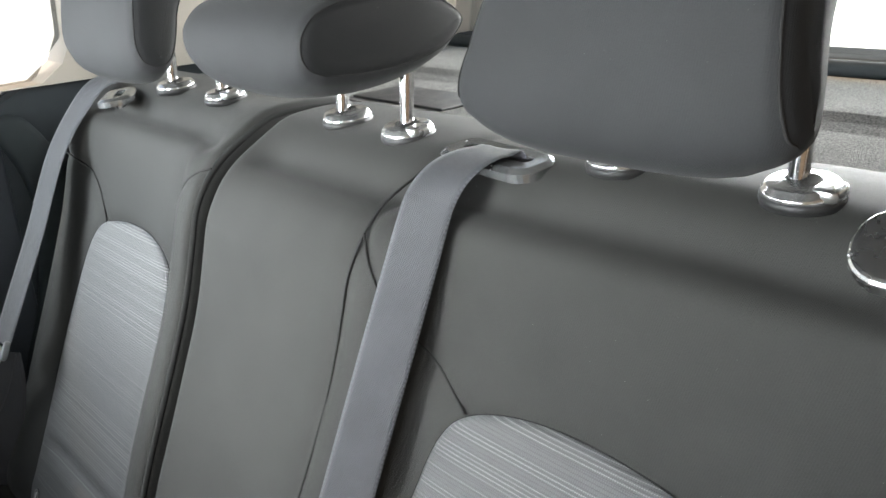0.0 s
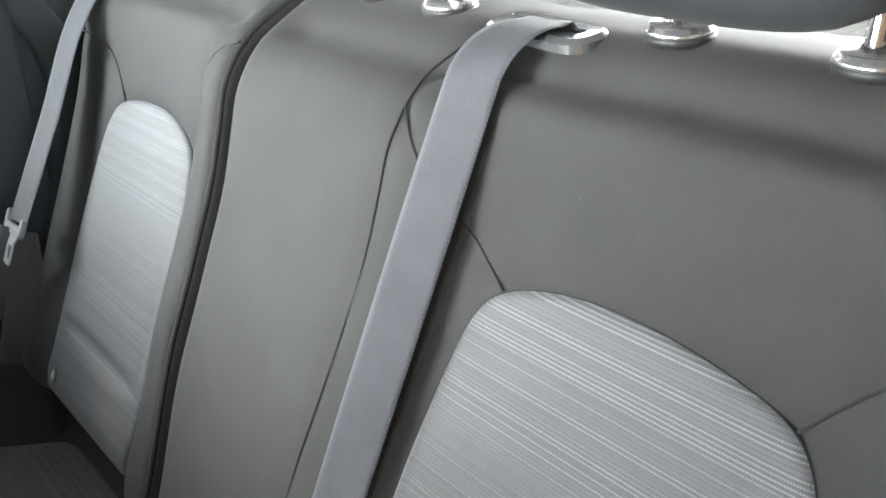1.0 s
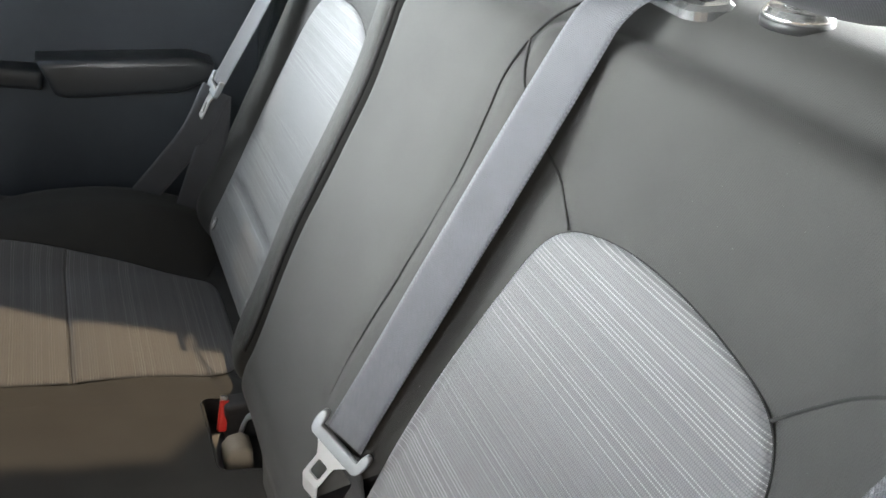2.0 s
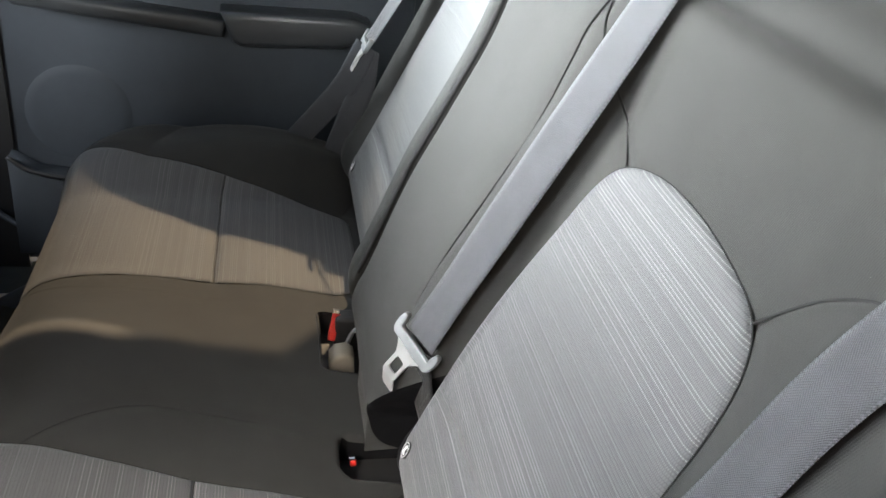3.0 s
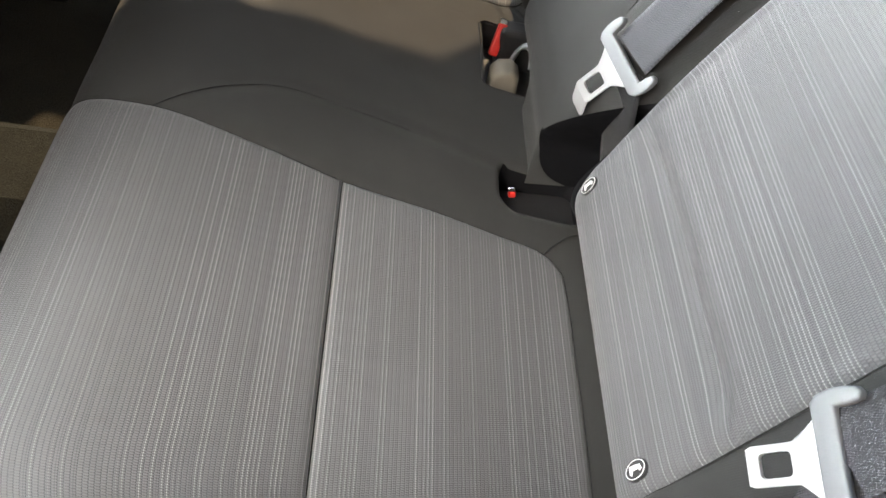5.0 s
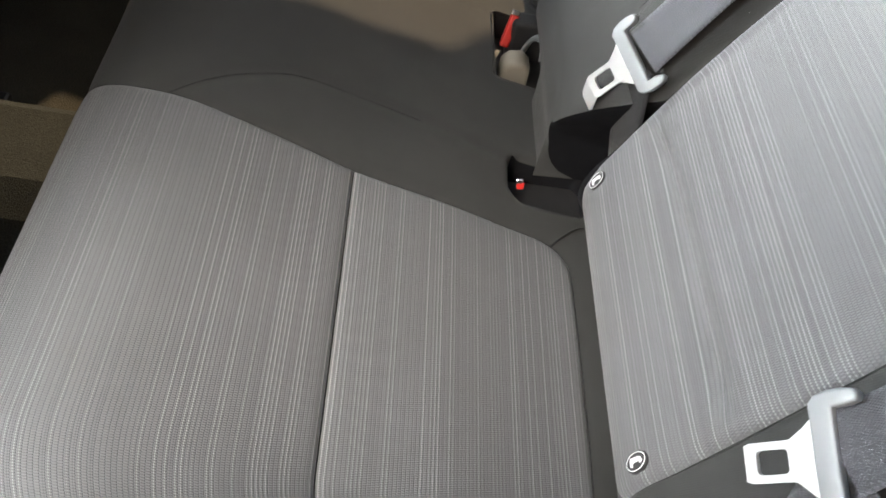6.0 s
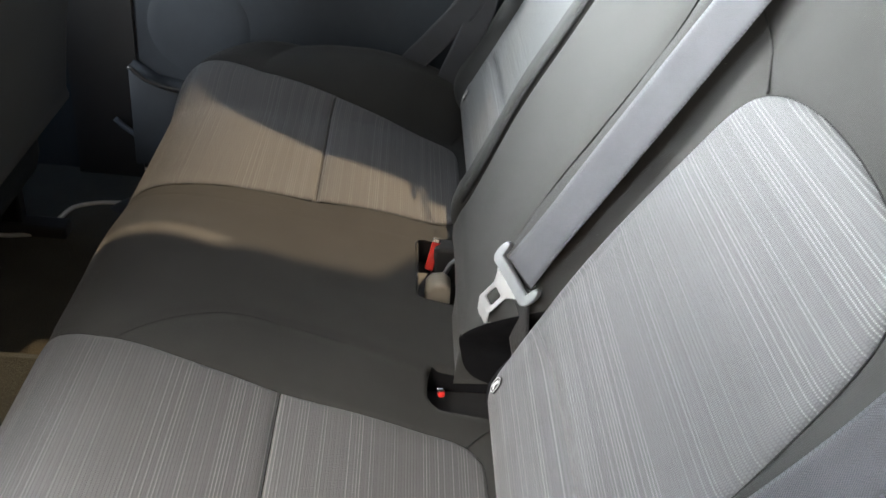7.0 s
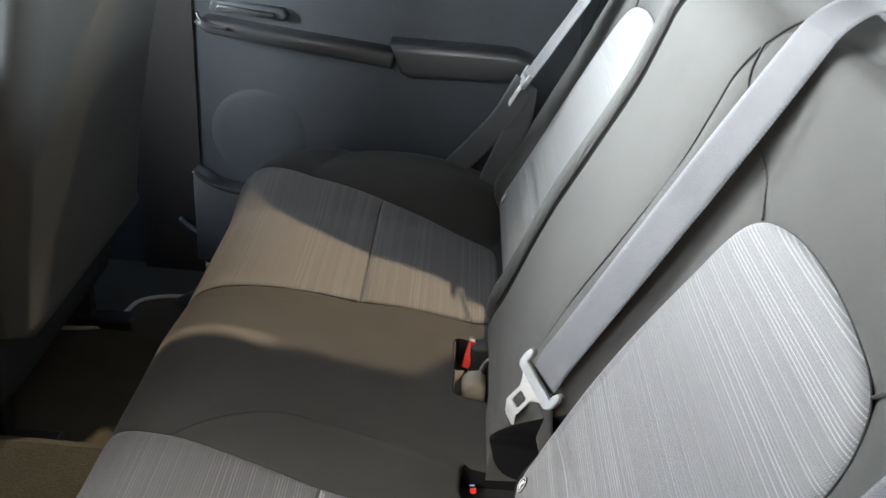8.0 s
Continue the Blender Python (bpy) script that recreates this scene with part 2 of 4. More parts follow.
FLOORC = carpet("floor_carpet", (0.034, 0.035, 0.030), (0.060, 0.061, 0.053))
MATC = carpet("mat_carpet", (0.048, 0.044, 0.034), (0.095, 0.086, 0.066))
PALE = hard("pale_binding", (0.45, 0.42, 0.36), 0.8)
TAN = hard("tan_strap", (0.19, 0.17, 0.135), 0.6)
GLASS = glazing("tinted_glass", (0.58, 0.58, 0.57))
CLEAR = glazing("clear_glass", (0.85, 0.87, 0.86))
GROUND = carpet("paving", (0.10, 0.095, 0.085), (0.16, 0.15, 0.135), 0.02)

# ---- building helpers ----
ORIGIN = {}


def thing(name, at, label, category, group="", kind=""):
    ob = new(name)
    ob.location = at
    ob.empty_display_size = 0.05
    ORIGIN[ob] = Vector(at)
    return tagged(ob, label, category, group, kind)


def part(name, verts, faces, mat, parent=None, label="", uv=None, smooth=True):
    """One mesh object under a thing; verts in the world, shifted to the thing's base."""
    o = ORIGIN[parent] if parent else Vector((0, 0, 0))
    me = bpy.data.meshes.new(name)
    me.from_pydata([tuple(Vector(p) - o) for p in verts], [], faces)
    if uv is not None:
        lay = me.uv_layers.new(name="UVMap")
        loops = np.zeros(len(me.loops), dtype=np.int32)
        me.loops.foreach_get("vertex_index", loops)
        lay.data.foreach_set("uv", np.asarray(uv, dtype=np.float32)[loops].ravel())
    me.polygons.foreach_set("use_smooth", [smooth] * len(me.polygons))
    me.materials.append(mat)
    me.update()
    ob = new(name, me)
    if parent:
        ob.parent = parent
        ORIGIN[ob] = ORIGIN[parent]
    else:
        ORIGIN[ob] = Vector((0, 0, 0))
    return tagged(ob, label)


def from_bm(bm):
    bm.normal_update()
    bm.verts.index_update()
    v = [tuple(p.co) for p in bm.verts]
    f = [[p.index for p in q.verts] for q in bm.faces]
    bm.free()
    return v, f


def box(lo, hi, bevel=0.0, seg=2, m=None):
    bm = bmesh.new()
    bmesh.ops.create_cube(bm, size=1)
    for p in bm.verts:
        p.co = Vector([lo[i] + (p.co[i] + 0.5) * (hi[i] - lo[i]) for i in range(3)])
    if bevel:
        bmesh.ops.bevel(bm, geom=bm.edges[:], offset=bevel, segments=seg, affect="EDGES", profile=0.5)
    if m is not None:
        bm.transform(m)
    return from_bm(bm)


def prism(outline, axis, a, b, bevel=0.0, seg=2):
    """A flat outline of (p, q) pairs, pushed from a to b along axis x, y or z."""
    bm = bmesh.new()
    put = {"x": lambda p, q, k: (k, p, q), "y": lambda p, q, k: (p, k, q), "z": lambda p, q, k: (p, q, k)}[axis]
    lo = [bm.verts.new(put(p, q, a)) for p, q in outline]
    hi = [bm.verts.new(put(p, q, b)) for p, q in outline]
    n = len(outline)
    f1, f2 = bm.faces.new(lo[::-1]), bm.faces.new(hi)
    for i in range(n):
        bm.faces.new((lo[i], lo[(i + 1) % n], hi[(i + 1) % n], hi[i]))
    bmesh.ops.recalc_face_normals(bm, faces=bm.faces[:])
    if bevel:
        rim = [e for e in bm.edges if f1 in e.link_faces or f2 in e.link_faces]
        bmesh.ops.bevel(bm, geom=rim, offset=bevel, segments=seg, affect="EDGES", profile=0.5)
    return from_bm(bm)


def round_rect(cx, cy, w, h, r, n=6):
    pts = []
    for sx, sy, a0 in ((1, 1, 0), (-1, 1, 90), (-1, -1, 180), (1, -1, 270)):
        for k in range(n + 1):
            a = radians(a0 + 90 * k / n)
            pts.append((cx + sx * (w / 2 - r) + r * math.cos(a), cy + sy * (h / 2 - r) + r * math.sin(a)))
    return pts


def spline(pts, step):
    """A smooth line through the points, cut in even steps."""
    p = np.array(pts, dtype=float)
    q = np.vstack([2 * p[0] - p[1], p, 2 * p[-1] - p[-2]])
    out = []
    for i in range(1, len(q) - 2):
        a, b, c, d = q[i - 1:i + 3]
        for t in np.linspace(0, 1, 24, endpoint=False):
            out.append(0.5 * (2 * b + (c - a) * t + (2 * a - 5 * b + 4 * c - d) * t ** 2 + (3 * b - a - 3 * c + d) * t ** 3))
    out = np.array(out + [p[-1]])
    s = np.concatenate([[0], np.cumsum(np.linalg.norm(np.diff(out, axis=0), axis=1))])
    k = np.linspace(0, s[-1], max(2, int(round(s[-1] / step)) + 1))
    return np.column_stack([np.interp(k, s, out[:, j]) for j in range(p.shape[1])])


def tube(pts, r, n=8, closed=False):
    p = [Vector(q) for q in pts]
    verts, faces = [], []
    side = None
    m = len(p)
    for i in range(m):
        a = p[i - 1] if (i or closed) else p[i]
        b = p[(i + 1) % m] if (i < m - 1 or closed) else p[i]
        d = (b - a).normalized()
        if side is None:
            side = d.orthogonal().normalized()
        side = (side - d * side.dot(d)).normalized()
        up = d.cross(side)
        for k in range(n):
            w = 2 * math.pi * k / n
            verts.append(p[i] + (side * math.cos(w) + up * math.sin(w)) * r)
    for i in range(m if closed else m - 1):
        for k in range(n):
            j = (i + 1) % m
            faces.append((i * n + k, i * n + (k + 1) % n, j * n + (k + 1) % n, j * n + k))
    if not closed:
        faces += [tuple(range(n))[::-1], tuple((m - 1) * n + k for k in range(n))]
    return verts, faces


def ribbon(pts, across, width, thick, n=8):
    """A strap along pts; across: its width's direction at each point. Returns verts, faces, uv."""
    verts, faces, uv = [], [], []
    s, m = 0.0, 2 * (n + 1)
    for i, p in enumerate(pts):
        p = Vector(p)
        a = Vector(pts[max(i - 1, 0)])
        b = Vector(pts[min(i + 1, len(pts) - 1)])
        d = (b - a).normalized()
        w = Vector(across[i])
        w = (w - d * w.dot(d)).normalized()
        nn = w.cross(d)
        if i:
            s += (p - Vector(pts[i - 1])).length
        for side in (1, -1):
            for k in range(n + 1):
                u = (k / n - 0.5) * side
                h = thick / 2 * side * (1 if 0 < k < n else 0.25)
                verts.append(p + w * (u * width) + nn * h)
                uv.append((u * width, s))
    for i in range(len(pts) - 1):
        for k in range(m):
            a, b = i * m + k, i * m + (k + 1) % m
            faces.append((a, b, b + m, a + m))
    return verts, faces, uv


def lathe(profile, at, n=28, m=None):
    """Rings of (radius, height) round the upright axis at a place."""
    verts, faces = [], []
    for r, h in profile:
        for k in range(n):
            w = 2 * math.pi * k / n
            q = Vector((r * math.cos(w), r * math.sin(w), h))
            verts.append((m @ q if m is not None else q) + Vector(at))
    for i in range(len(profile) - 1):
        for k in range(n):
            faces.append((i * n + k, i * n + (k + 1) % n, (i + 1) * n + (k + 1) % n, (i + 1) * n + k))
    faces += [tuple(range(n))[::-1], tuple((len(profile) - 1) * n + k for k in range(n))]
    return verts, faces


def smooth_step(a, b, x):
    t = np.clip((x - a) / (b - a), 0, 1)
    return t * t * (3 - 2 * t)


def line_distance(x, v, line):
    """Distance of many places (x, v) from a bent line in the cloth's plane."""
    best = np.full(np.shape(x), 1e9)
    for (ax, av), (bx, bv) in zip(line[:-1], line[1:]):
        dx, dv = bx - ax, bv - av
        k = np.clip(((x - ax) * dx + (v - av) * dv) / max(dx * dx + dv * dv, 1e-12), 0, 1)
        best = np.minimum(best, np.hypot(x - ax - k * dx, v - av - k * dv))
    return best


def inside(x, v, ring):
    hit = np.zeros(np.shape(x), dtype=bool)
    for (ax, av), (bx, bv) in zip(ring, np.roll(ring, -1, axis=0)):
        c = ((av > v) != (bv > v))
        with np.errstate(divide="ignore", invalid="ignore"):
            hit ^= c & (x < (bx - ax) * (v - av) / (bv - av if bv != av else 1e-12) + ax)
    return hit


def sheet(P, uv, drop=None):
    """A grid of places (n, m, 3) as verts, faces, uv."""
    n, m = P.shape[:2]
    faces = []
    for i in range(n - 1):
        for j in range(m - 1):
            if drop is None or not drop[i, j]:
                faces.append((i * m + j, i * m + j + 1, (i + 1) * m + j + 1, (i + 1) * m + j))
    return P.reshape(-1, 3), faces, uv.reshape(-1, 2)


# ---- the backrest's form ----
BACK = spline([(0.075, 0.318), (0.030, 0.328), (0.000, 0.347), (-0.009, 0.375), (-0.003, 0.403), (0.008, 0.426), (0.040, 0.50), (0.082, 0.60),
               (0.125, 0.70), (0.149, 0.76), (0.167, 0.82), (0.179, 0.866), (0.187, 0.890), (0.200, 0.908), (0.222, 0.9240), (0.245, 0.9365), (0.268, 0.9405),
               (0.305, 0.9405), (0.345, 0.934), (0.365, 0.915), (0.368, 0.880)], 0.004)
BV = np.concatenate([[0], np.cumsum(np.linalg.norm(np.diff(BACK, axis=0), axis=1))])
TOP = int(np.argmax(BACK[:, 1]))
LOW = int(np.argmin(BACK[:60, 0]))
BN = np.gradient(BACK, axis=0)
BN = np.column_stack([-BN[:, 1], BN[:, 0]]) / np.linalg.norm(BN, axis=1)[:, None]


def v_of(z):
    return float(np.interp(z, BACK[LOW:TOP, 1], BV[LOW:TOP]))


def proud(x, v):
    """How far the middle of the bench stands out before the two outer seats."""
    z = np.interp(v, BV, BACK[:, 1])
    amp = 0.046 * (1 - 0.38 * (1 - smooth_step(0.36, 0.60, z))) * (1 - 0.8 * smooth_step(0.84, 0.96, z)) * (1 - smooth_step(BV[TOP] - 0.01, BV[TOP] + 0.05, v))
    ax = np.abs(x)
    mid = np.where(x > 0, 1 - smooth_step(0.134, 0.200, ax), 1 - smooth_step(0.172, 0.268, ax))
    outer = 0.010 * smooth_step(0.53, 0.58, ax) * (1 - smooth_step(0.85, 0.93, z))
    # the slot for the middle belt's foot
    rim = 0.374 + 1.5 * (x - 0.120)
    slot = 0.085 * smooth_step(0.110, 0.121, x) * (1 - smooth_step(0.172, 0.186, x)) * (1 - smooth_step(rim - 0.008, rim + 0.018, z))
    return amp * mid + outer - slot


def back_place(x, v, lift=0.0):
    """Places on the backrest at breadth x and height along the cloth v, lifted off the cloth."""
    y, z = np.interp(v, BV, BACK[:, 0]), np.interp(v, BV, BACK[:, 1])
    ny, nz = np.interp(v, BV, BN[:, 0]), np.interp(v, BV, BN[:, 1])
    rise = 0.009 * smooth_step(0.12, 0.40, x) * smooth_step(0.86, 0.93, z)
    # beside the buckle well the middle part runs straight down to the cushion
    low = smooth_step(-0.020, 0.0, x) * (1 - smooth_step(0.106, 0.116, x)) * (1 - smooth_step(0.37, 0.40, z)) * (v < BV[TOP])
    y = y + low * (np.minimum(y, -0.006) - y)
    z = z - 0.016 * low * (1 - smooth_step(0.32, 0.37, z))
    return np.stack([x + 0 * y, y + ny * lift - proud(x, v), z + nz * lift + rise], axis=-1)


def insert_ring(sign):
    """Outline of the striped panel of an outer seat, in (x, v)."""
    pts = [(0.192, 0.385), (0.186, 0.44), (0.184, 0.52), (0.187, 0.60), (0.195, 0.68), (0.208, 0.735), (0.235, 0.762), (0.29, 0.778), (0.355, 0.781),
           (0.42, 0.774), (0.462, 0.762), (0.485, 0.738), (0.497, 0.70), (0.505, 0.62), (0.507, 0.52), (0.508, 0.44), (0.508, 0.385)]
    if sign < 0:
        pts = [(0.526 - (0.508 - x) * 0.86, z) for x, z in pts]
    top = spline([(sign * x, v_of(z)) for x, z in pts], 0.006)
    # the lower edge, with rounded corners
    r, v0, (xa, xb) = 0.018, v_of(0.385) - 0.005, (pts[-1][0], pts[0][0])
    turn = np.radians(np.linspace(0, 90, 7))
    foot = [(xa - r + r * math.cos(a), v0 - r * math.sin(a)) for a in turn]
    foot += [(x, v0 - r) for x in np.linspace(xa - r, xb + r, 40)[1:-1]]
    foot += [(xb + r - r * math.cos(a), v0 - r * math.sin(a)) for a in turn[::-1]]
    return np.vstack([top, [(sign * x, v) for x, v in foot]])


def panel(name, ring, place, mat, parent, label, height=0.004, folds=(), rings=46, dip=0.0036):
    """A padded cloth panel inside a closed outline; folds: (line, depth, breadth)."""
    c = ring.mean(axis=0)
    n = len(ring)
    S = 1 - np.linspace(0, 1, rings) ** 1.6 * 0.97
    q = c + S[:, None, None] * (ring - c)[None]
    d = line_distance(q[..., 0], q[..., 1], np.vstack([ring, ring[:1]]))
    h = height * (1 - np.exp(-d / 0.014)) - dip * np.exp(-d / 0.0028)
    for line, depth, breadth in folds:
        h = h - depth * (1 - np.exp(-(d / 0.035) ** 2)) * np.exp(-(line_distance(q[..., 0], q[..., 1], line) / breadth) ** 2)
    P = place(q[..., 0], q[..., 1], h)
    faces = []
    for i in range(rings - 1):
        for k in range(n):
            j = (k + 1) % n
            faces.append((i * n + k, (i + 1) * n + k, (i + 1) * n + j, i * n + j))
    v, uv = np.vstack([P.reshape(-1, 3), P[-1].mean(axis=0)[None]]), np.vstack([q.reshape(-1, 2), c[None]])
    faces += [((rings - 1) * n + k, rings * n, (rings - 1) * n + (k + 1) % n) for k in range(n)]
    a, b, e = (Vector(v[i]) for i in faces[len(faces) // 3][:3])
    if (b - a).cross(e - a).y > 0 and (b - a).cross(e - a).z < 0.5 * (b - a).cross(e - a).length or (b - a).cross(e - a).z < -0.5 * (b - a).cross(e - a).length:
        faces = [f[::-1] for f in faces]
    return part(name, v, faces, mat, parent, label, uv)


def seam_line(parent, line, place, r=0.0013, lift=-0.0034):
    q = spline(line, 0.004)
    P = place(q[:, 0], q[:, 1], lift)
    v, f = tube(P, r, 6)
    return part("seam", v, f, SEAM, parent, "", )


def back_section(name, label, x0, x1, r0, r1, rings, seams):
    base = thing(name, ((x0 + x1) / 2, 0.2, 0.335), label, "car seat", "rear seat backrests")
    st = []
    for w in np.linspace(90, 0, 9):
        st.append((x0 + r0 - r0 * math.sin(radians(w)), r0 * (1 - math.cos(radians(w)))))
    st = [(x0, 0.09), (x0, r0 + 0.02)] + st
    inner = np.arange(x0 + r0 + 0.005, x1 - r1 - 0.002, 0.005)
    st += [(x, 0.0) for x in inner]
    for w in np.linspace(0, 90, 9):
        st.append((x1 - r1 + r1 * math.sin(radians(w)), r1 * (1 - math.cos(radians(w)))))
    st += [(x1, r1 + 0.02), (x1, 0.09)]
    xs, sets = np.array(st).T
    X, V = np.meshgrid(xs, BV)
    # the rows of the cover bend along the slanting rim of the belt slot
    lip = np.array([v_of(0.392 + 1.5 * (min(max(x, 0.116), 0.186) - 0.120)) for x in xs])
    flat = int(np.argmin(np.abs(BV - v_of(0.436))))
    near_slot = smooth_step(0.075, 0.112, xs) * (1 - smooth_step(0.190, 0.235, xs)) if x1 > 0.2 else 0 * xs
    bend = (lip - BV[flat]) * near_slot
    V = V + bend[None] * np.clip(np.minimum(V / BV[flat], (v_of(0.62) - V) / (v_of(0.62) - BV[flat])), 0, 1)
    h = -np.repeat(sets[None], len(BV), axis=0)
    for ring in rings:
        closed = np.vstack([ring, ring[:1]])
        d = line_distance(X, V, closed)
        h = h - np.where(inside(X, V, ring), 0.010 * smooth_step(0.0, 0.008, d), 0) - 0.0042 * np.exp(-d / 0.011)
    for s in seams:
        h = h - 0.0042 * np.exp(-line_distance(X, V, s) / 0.010)
    # a shallow fold where the cover turns over the shoulder
    zz = np.interp(V, BV, BACK[:, 1])
    h = h - 0.0135 * np.exp(-((zz - 0.913) / 0.011) ** 2) * (V < BV[TOP]) * smooth_step(0.0, 0.06, np.minimum(X - x0, x1 - X))
    # slow unevenness of the padding
    for i in range(X.shape[0]):
        for j in range(X.shape[1]):
            h[i, j] += 0.0016 * noise.noise(Vector((X[i, j] * 9, V[i, j] * 9, 3.1)))
    P = back_place(X, V, h)
    cx = (X[:-1, :-1] + X[1:, 1:]) / 2
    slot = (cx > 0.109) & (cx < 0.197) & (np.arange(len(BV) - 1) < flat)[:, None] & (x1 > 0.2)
    v, f, uv = sheet(P, np.stack([X, V], axis=-1), slot)
    part("cover", v, f, CLOTH, base, "", uv)
    # slot faces get a black colour for the shade inside the slot
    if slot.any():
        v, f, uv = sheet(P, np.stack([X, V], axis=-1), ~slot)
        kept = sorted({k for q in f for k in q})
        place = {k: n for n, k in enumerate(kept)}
        part("slot_shade", v[kept], [[place[k] for k in q] for q in f], SLOT_SHADE, base, "slot walls coloured black for the shade inside", uv[kept])
    pv, pf = prism([(0.10, 0.34), (0.30, 0.34), (0.375, 0.90), (0.36, 0.915), (0.30, 0.90)], "x", x0 + 0.012, x1 - 0.012)
    part("back_panel", pv, pf, FELT, base, "grey felt back panel", smooth=False)
    for s in seams:
        seam_line(base, s, back_place)
    return base


def xv(pts):
    return np.array([(x, v_of(z)) for x, z in pts])


NEAR, FAR = insert_ring(1), insert_ring(-1)
near_seams = [spline(xv([(0.142, 0.945), (0.128, 0.927), (0.1205, 0.907), (0.119, 0.884), (0.1170, 0.82), (0.1135, 0.74), (0.1070, 0.66), (0.0995, 0.58), (0.094, 0.515)]), 0.006),
              spline(xv([(0.119, 0.884), (0.142, 0.860), (0.165, 0.822), (0.192, 0.789), (0.229, 0.761)]), 0.006),
              spline(xv([(0.466, 0.761), (0.485, 0.785), (0.505, 0.806), (0.535, 0.825), (0.575, 0.838), (0.62, 0.842)]), 0.006)]
far_seams = [spline([(-x, v) for x, v in near_seams[2]], 0.006),
             spline(xv([(-0.152, 0.893), (-0.172, 0.886), (-0.202, 0.866), (-0.230, 0.834), (-0.248, 0.798), (-0.259, 0.765)]), 0.006)]
big = back_section("rear_bench_back", "charcoal cloth rear backrest, wider part, with striped grey panel", -0.129, 0.645, 0.020, 0.055, [NEAR], near_seams)
small = back_section("rear_bench_back", "charcoal cloth rear backrest, narrower part, with striped grey panel", -0.645, -0.150, 0.055, 0.015, [FAR], far_seams)
# black piping along the split between the two parts
seam_line(small, [(-0.1535, v) for v in np.linspace(v_of(0.40), BV[TOP] + 0.06, 60)], back_place, 0.0036, -0.0075)
for ring, base, sg in ((NEAR, big, 1), (FAR, small, -1)):
    folds = [(xv([(sg * 0.15, 0.468), (sg * 0.56, 0.472)]), 0.0110, 0.011)]
    panel("striped_panel", ring, back_place, STRIPE, base, "grey striped knit panel", height=0.003, folds=folds)
    P = back_place(ring[:, 0], ring[:, 1], -0.0042)
    tv, tf = tube(P, 0.0009, 6, True)
    part("seam", tv, tf, SEAM, base)

# ---- the cushion's form ----
CUSH = spline([(-0.440, 0.10), (-0.462, 0.20), (-0.478, 0.29), (-0.484, 0.335), (-0.476, 0.372), (-0.452, 0.397), (-0.41, 0.408), (-0.36, 0.404), (-0.30, 0.386),
               (-0.23, 0.360), (-0.15, 0.338), (-0.08, 0.322), (-0.02, 0.312), (0.03, 0.306), (0.09, 0.30)], 0.004)
CV = np.concatenate([[0], np.cumsum(np.linalg.norm(np.diff(CUSH, axis=0), axis=1))])
CN = np.gradient(CUSH, axis=0)
CN = np.column_stack([-CN[:, 1], CN[:, 0]]) / np.linalg.norm(CN, axis=1)[:, None]
FRONT = int(np.argmin(CUSH[:, 0]))


def cv_of(y):
    return float(np.interp(y, CUSH[FRONT:, 0], CV[FRONT:]))


def cushion_lift(x, v):
    """Outer bolsters stand proud; the middle seat is slightly raised."""
    y = np.interp(v, CV, CUSH[:, 0])
    ax = np.abs(x)
    crest = np.where(x > 0, 0.404, 0.412) - np.where(y < -0.265, 1.10, 0.76) * (y + 0.265) ** 2
    side = smooth_step(0.47, 0.60, np.where(x > 0, ax - 0.04, ax)) * np.maximum(0, crest - np.interp(v, CV, CUSH[:, 1])) * smooth_step(-0.47, -0.43, y)
    mid = 0.005 * (1 - smooth_step(0.10, 0.24, ax)) * smooth_step(-0.44, -0.25, y)
    near_rise = 0.011 * np.clip(x / 0.2, 0, 1) * smooth_step(-0.47, -0.36, y) * (1 - smooth_step(-0.16, -0.03, y))
    return side + mid + near_rise


def cushion_place(x, v, lift=0.0):
    y, z = np.interp(v, CV, CUSH[:, 0]), np.interp(v, CV, CUSH[:, 1])
    ny, nz = np.interp(v, CV, CN[:, 0]), np.interp(v, CV, CN[:, 1])
    k = lift + cushion_lift(x, v)
    # the front corners are rounded in plan
    yy = y + ny * k
    back = np.where(x > 0, 0.16, 0.11) * np.clip((np.abs(x) - 0.50) / 0.19, 0, 1) ** 2.2 * (1 - smooth_step(-0.45, -0.10, y))
    # the bench sags a little towards its far end
    sag = 0.054 * smooth_step(0.02, -0.24, x) * (1 - smooth_step(-0.42, -0.10, y)) * (1 - 0.80 * smooth_step(-0.44, -0.58, x))
    yy = yy - 0.016 * smooth_step(0.02, -0.24, x) * (1 - smooth_step(-0.46, -0.28, y))
    return np.stack([x + 0 * y, yy + back, z + nz * k - sag], axis=-1)


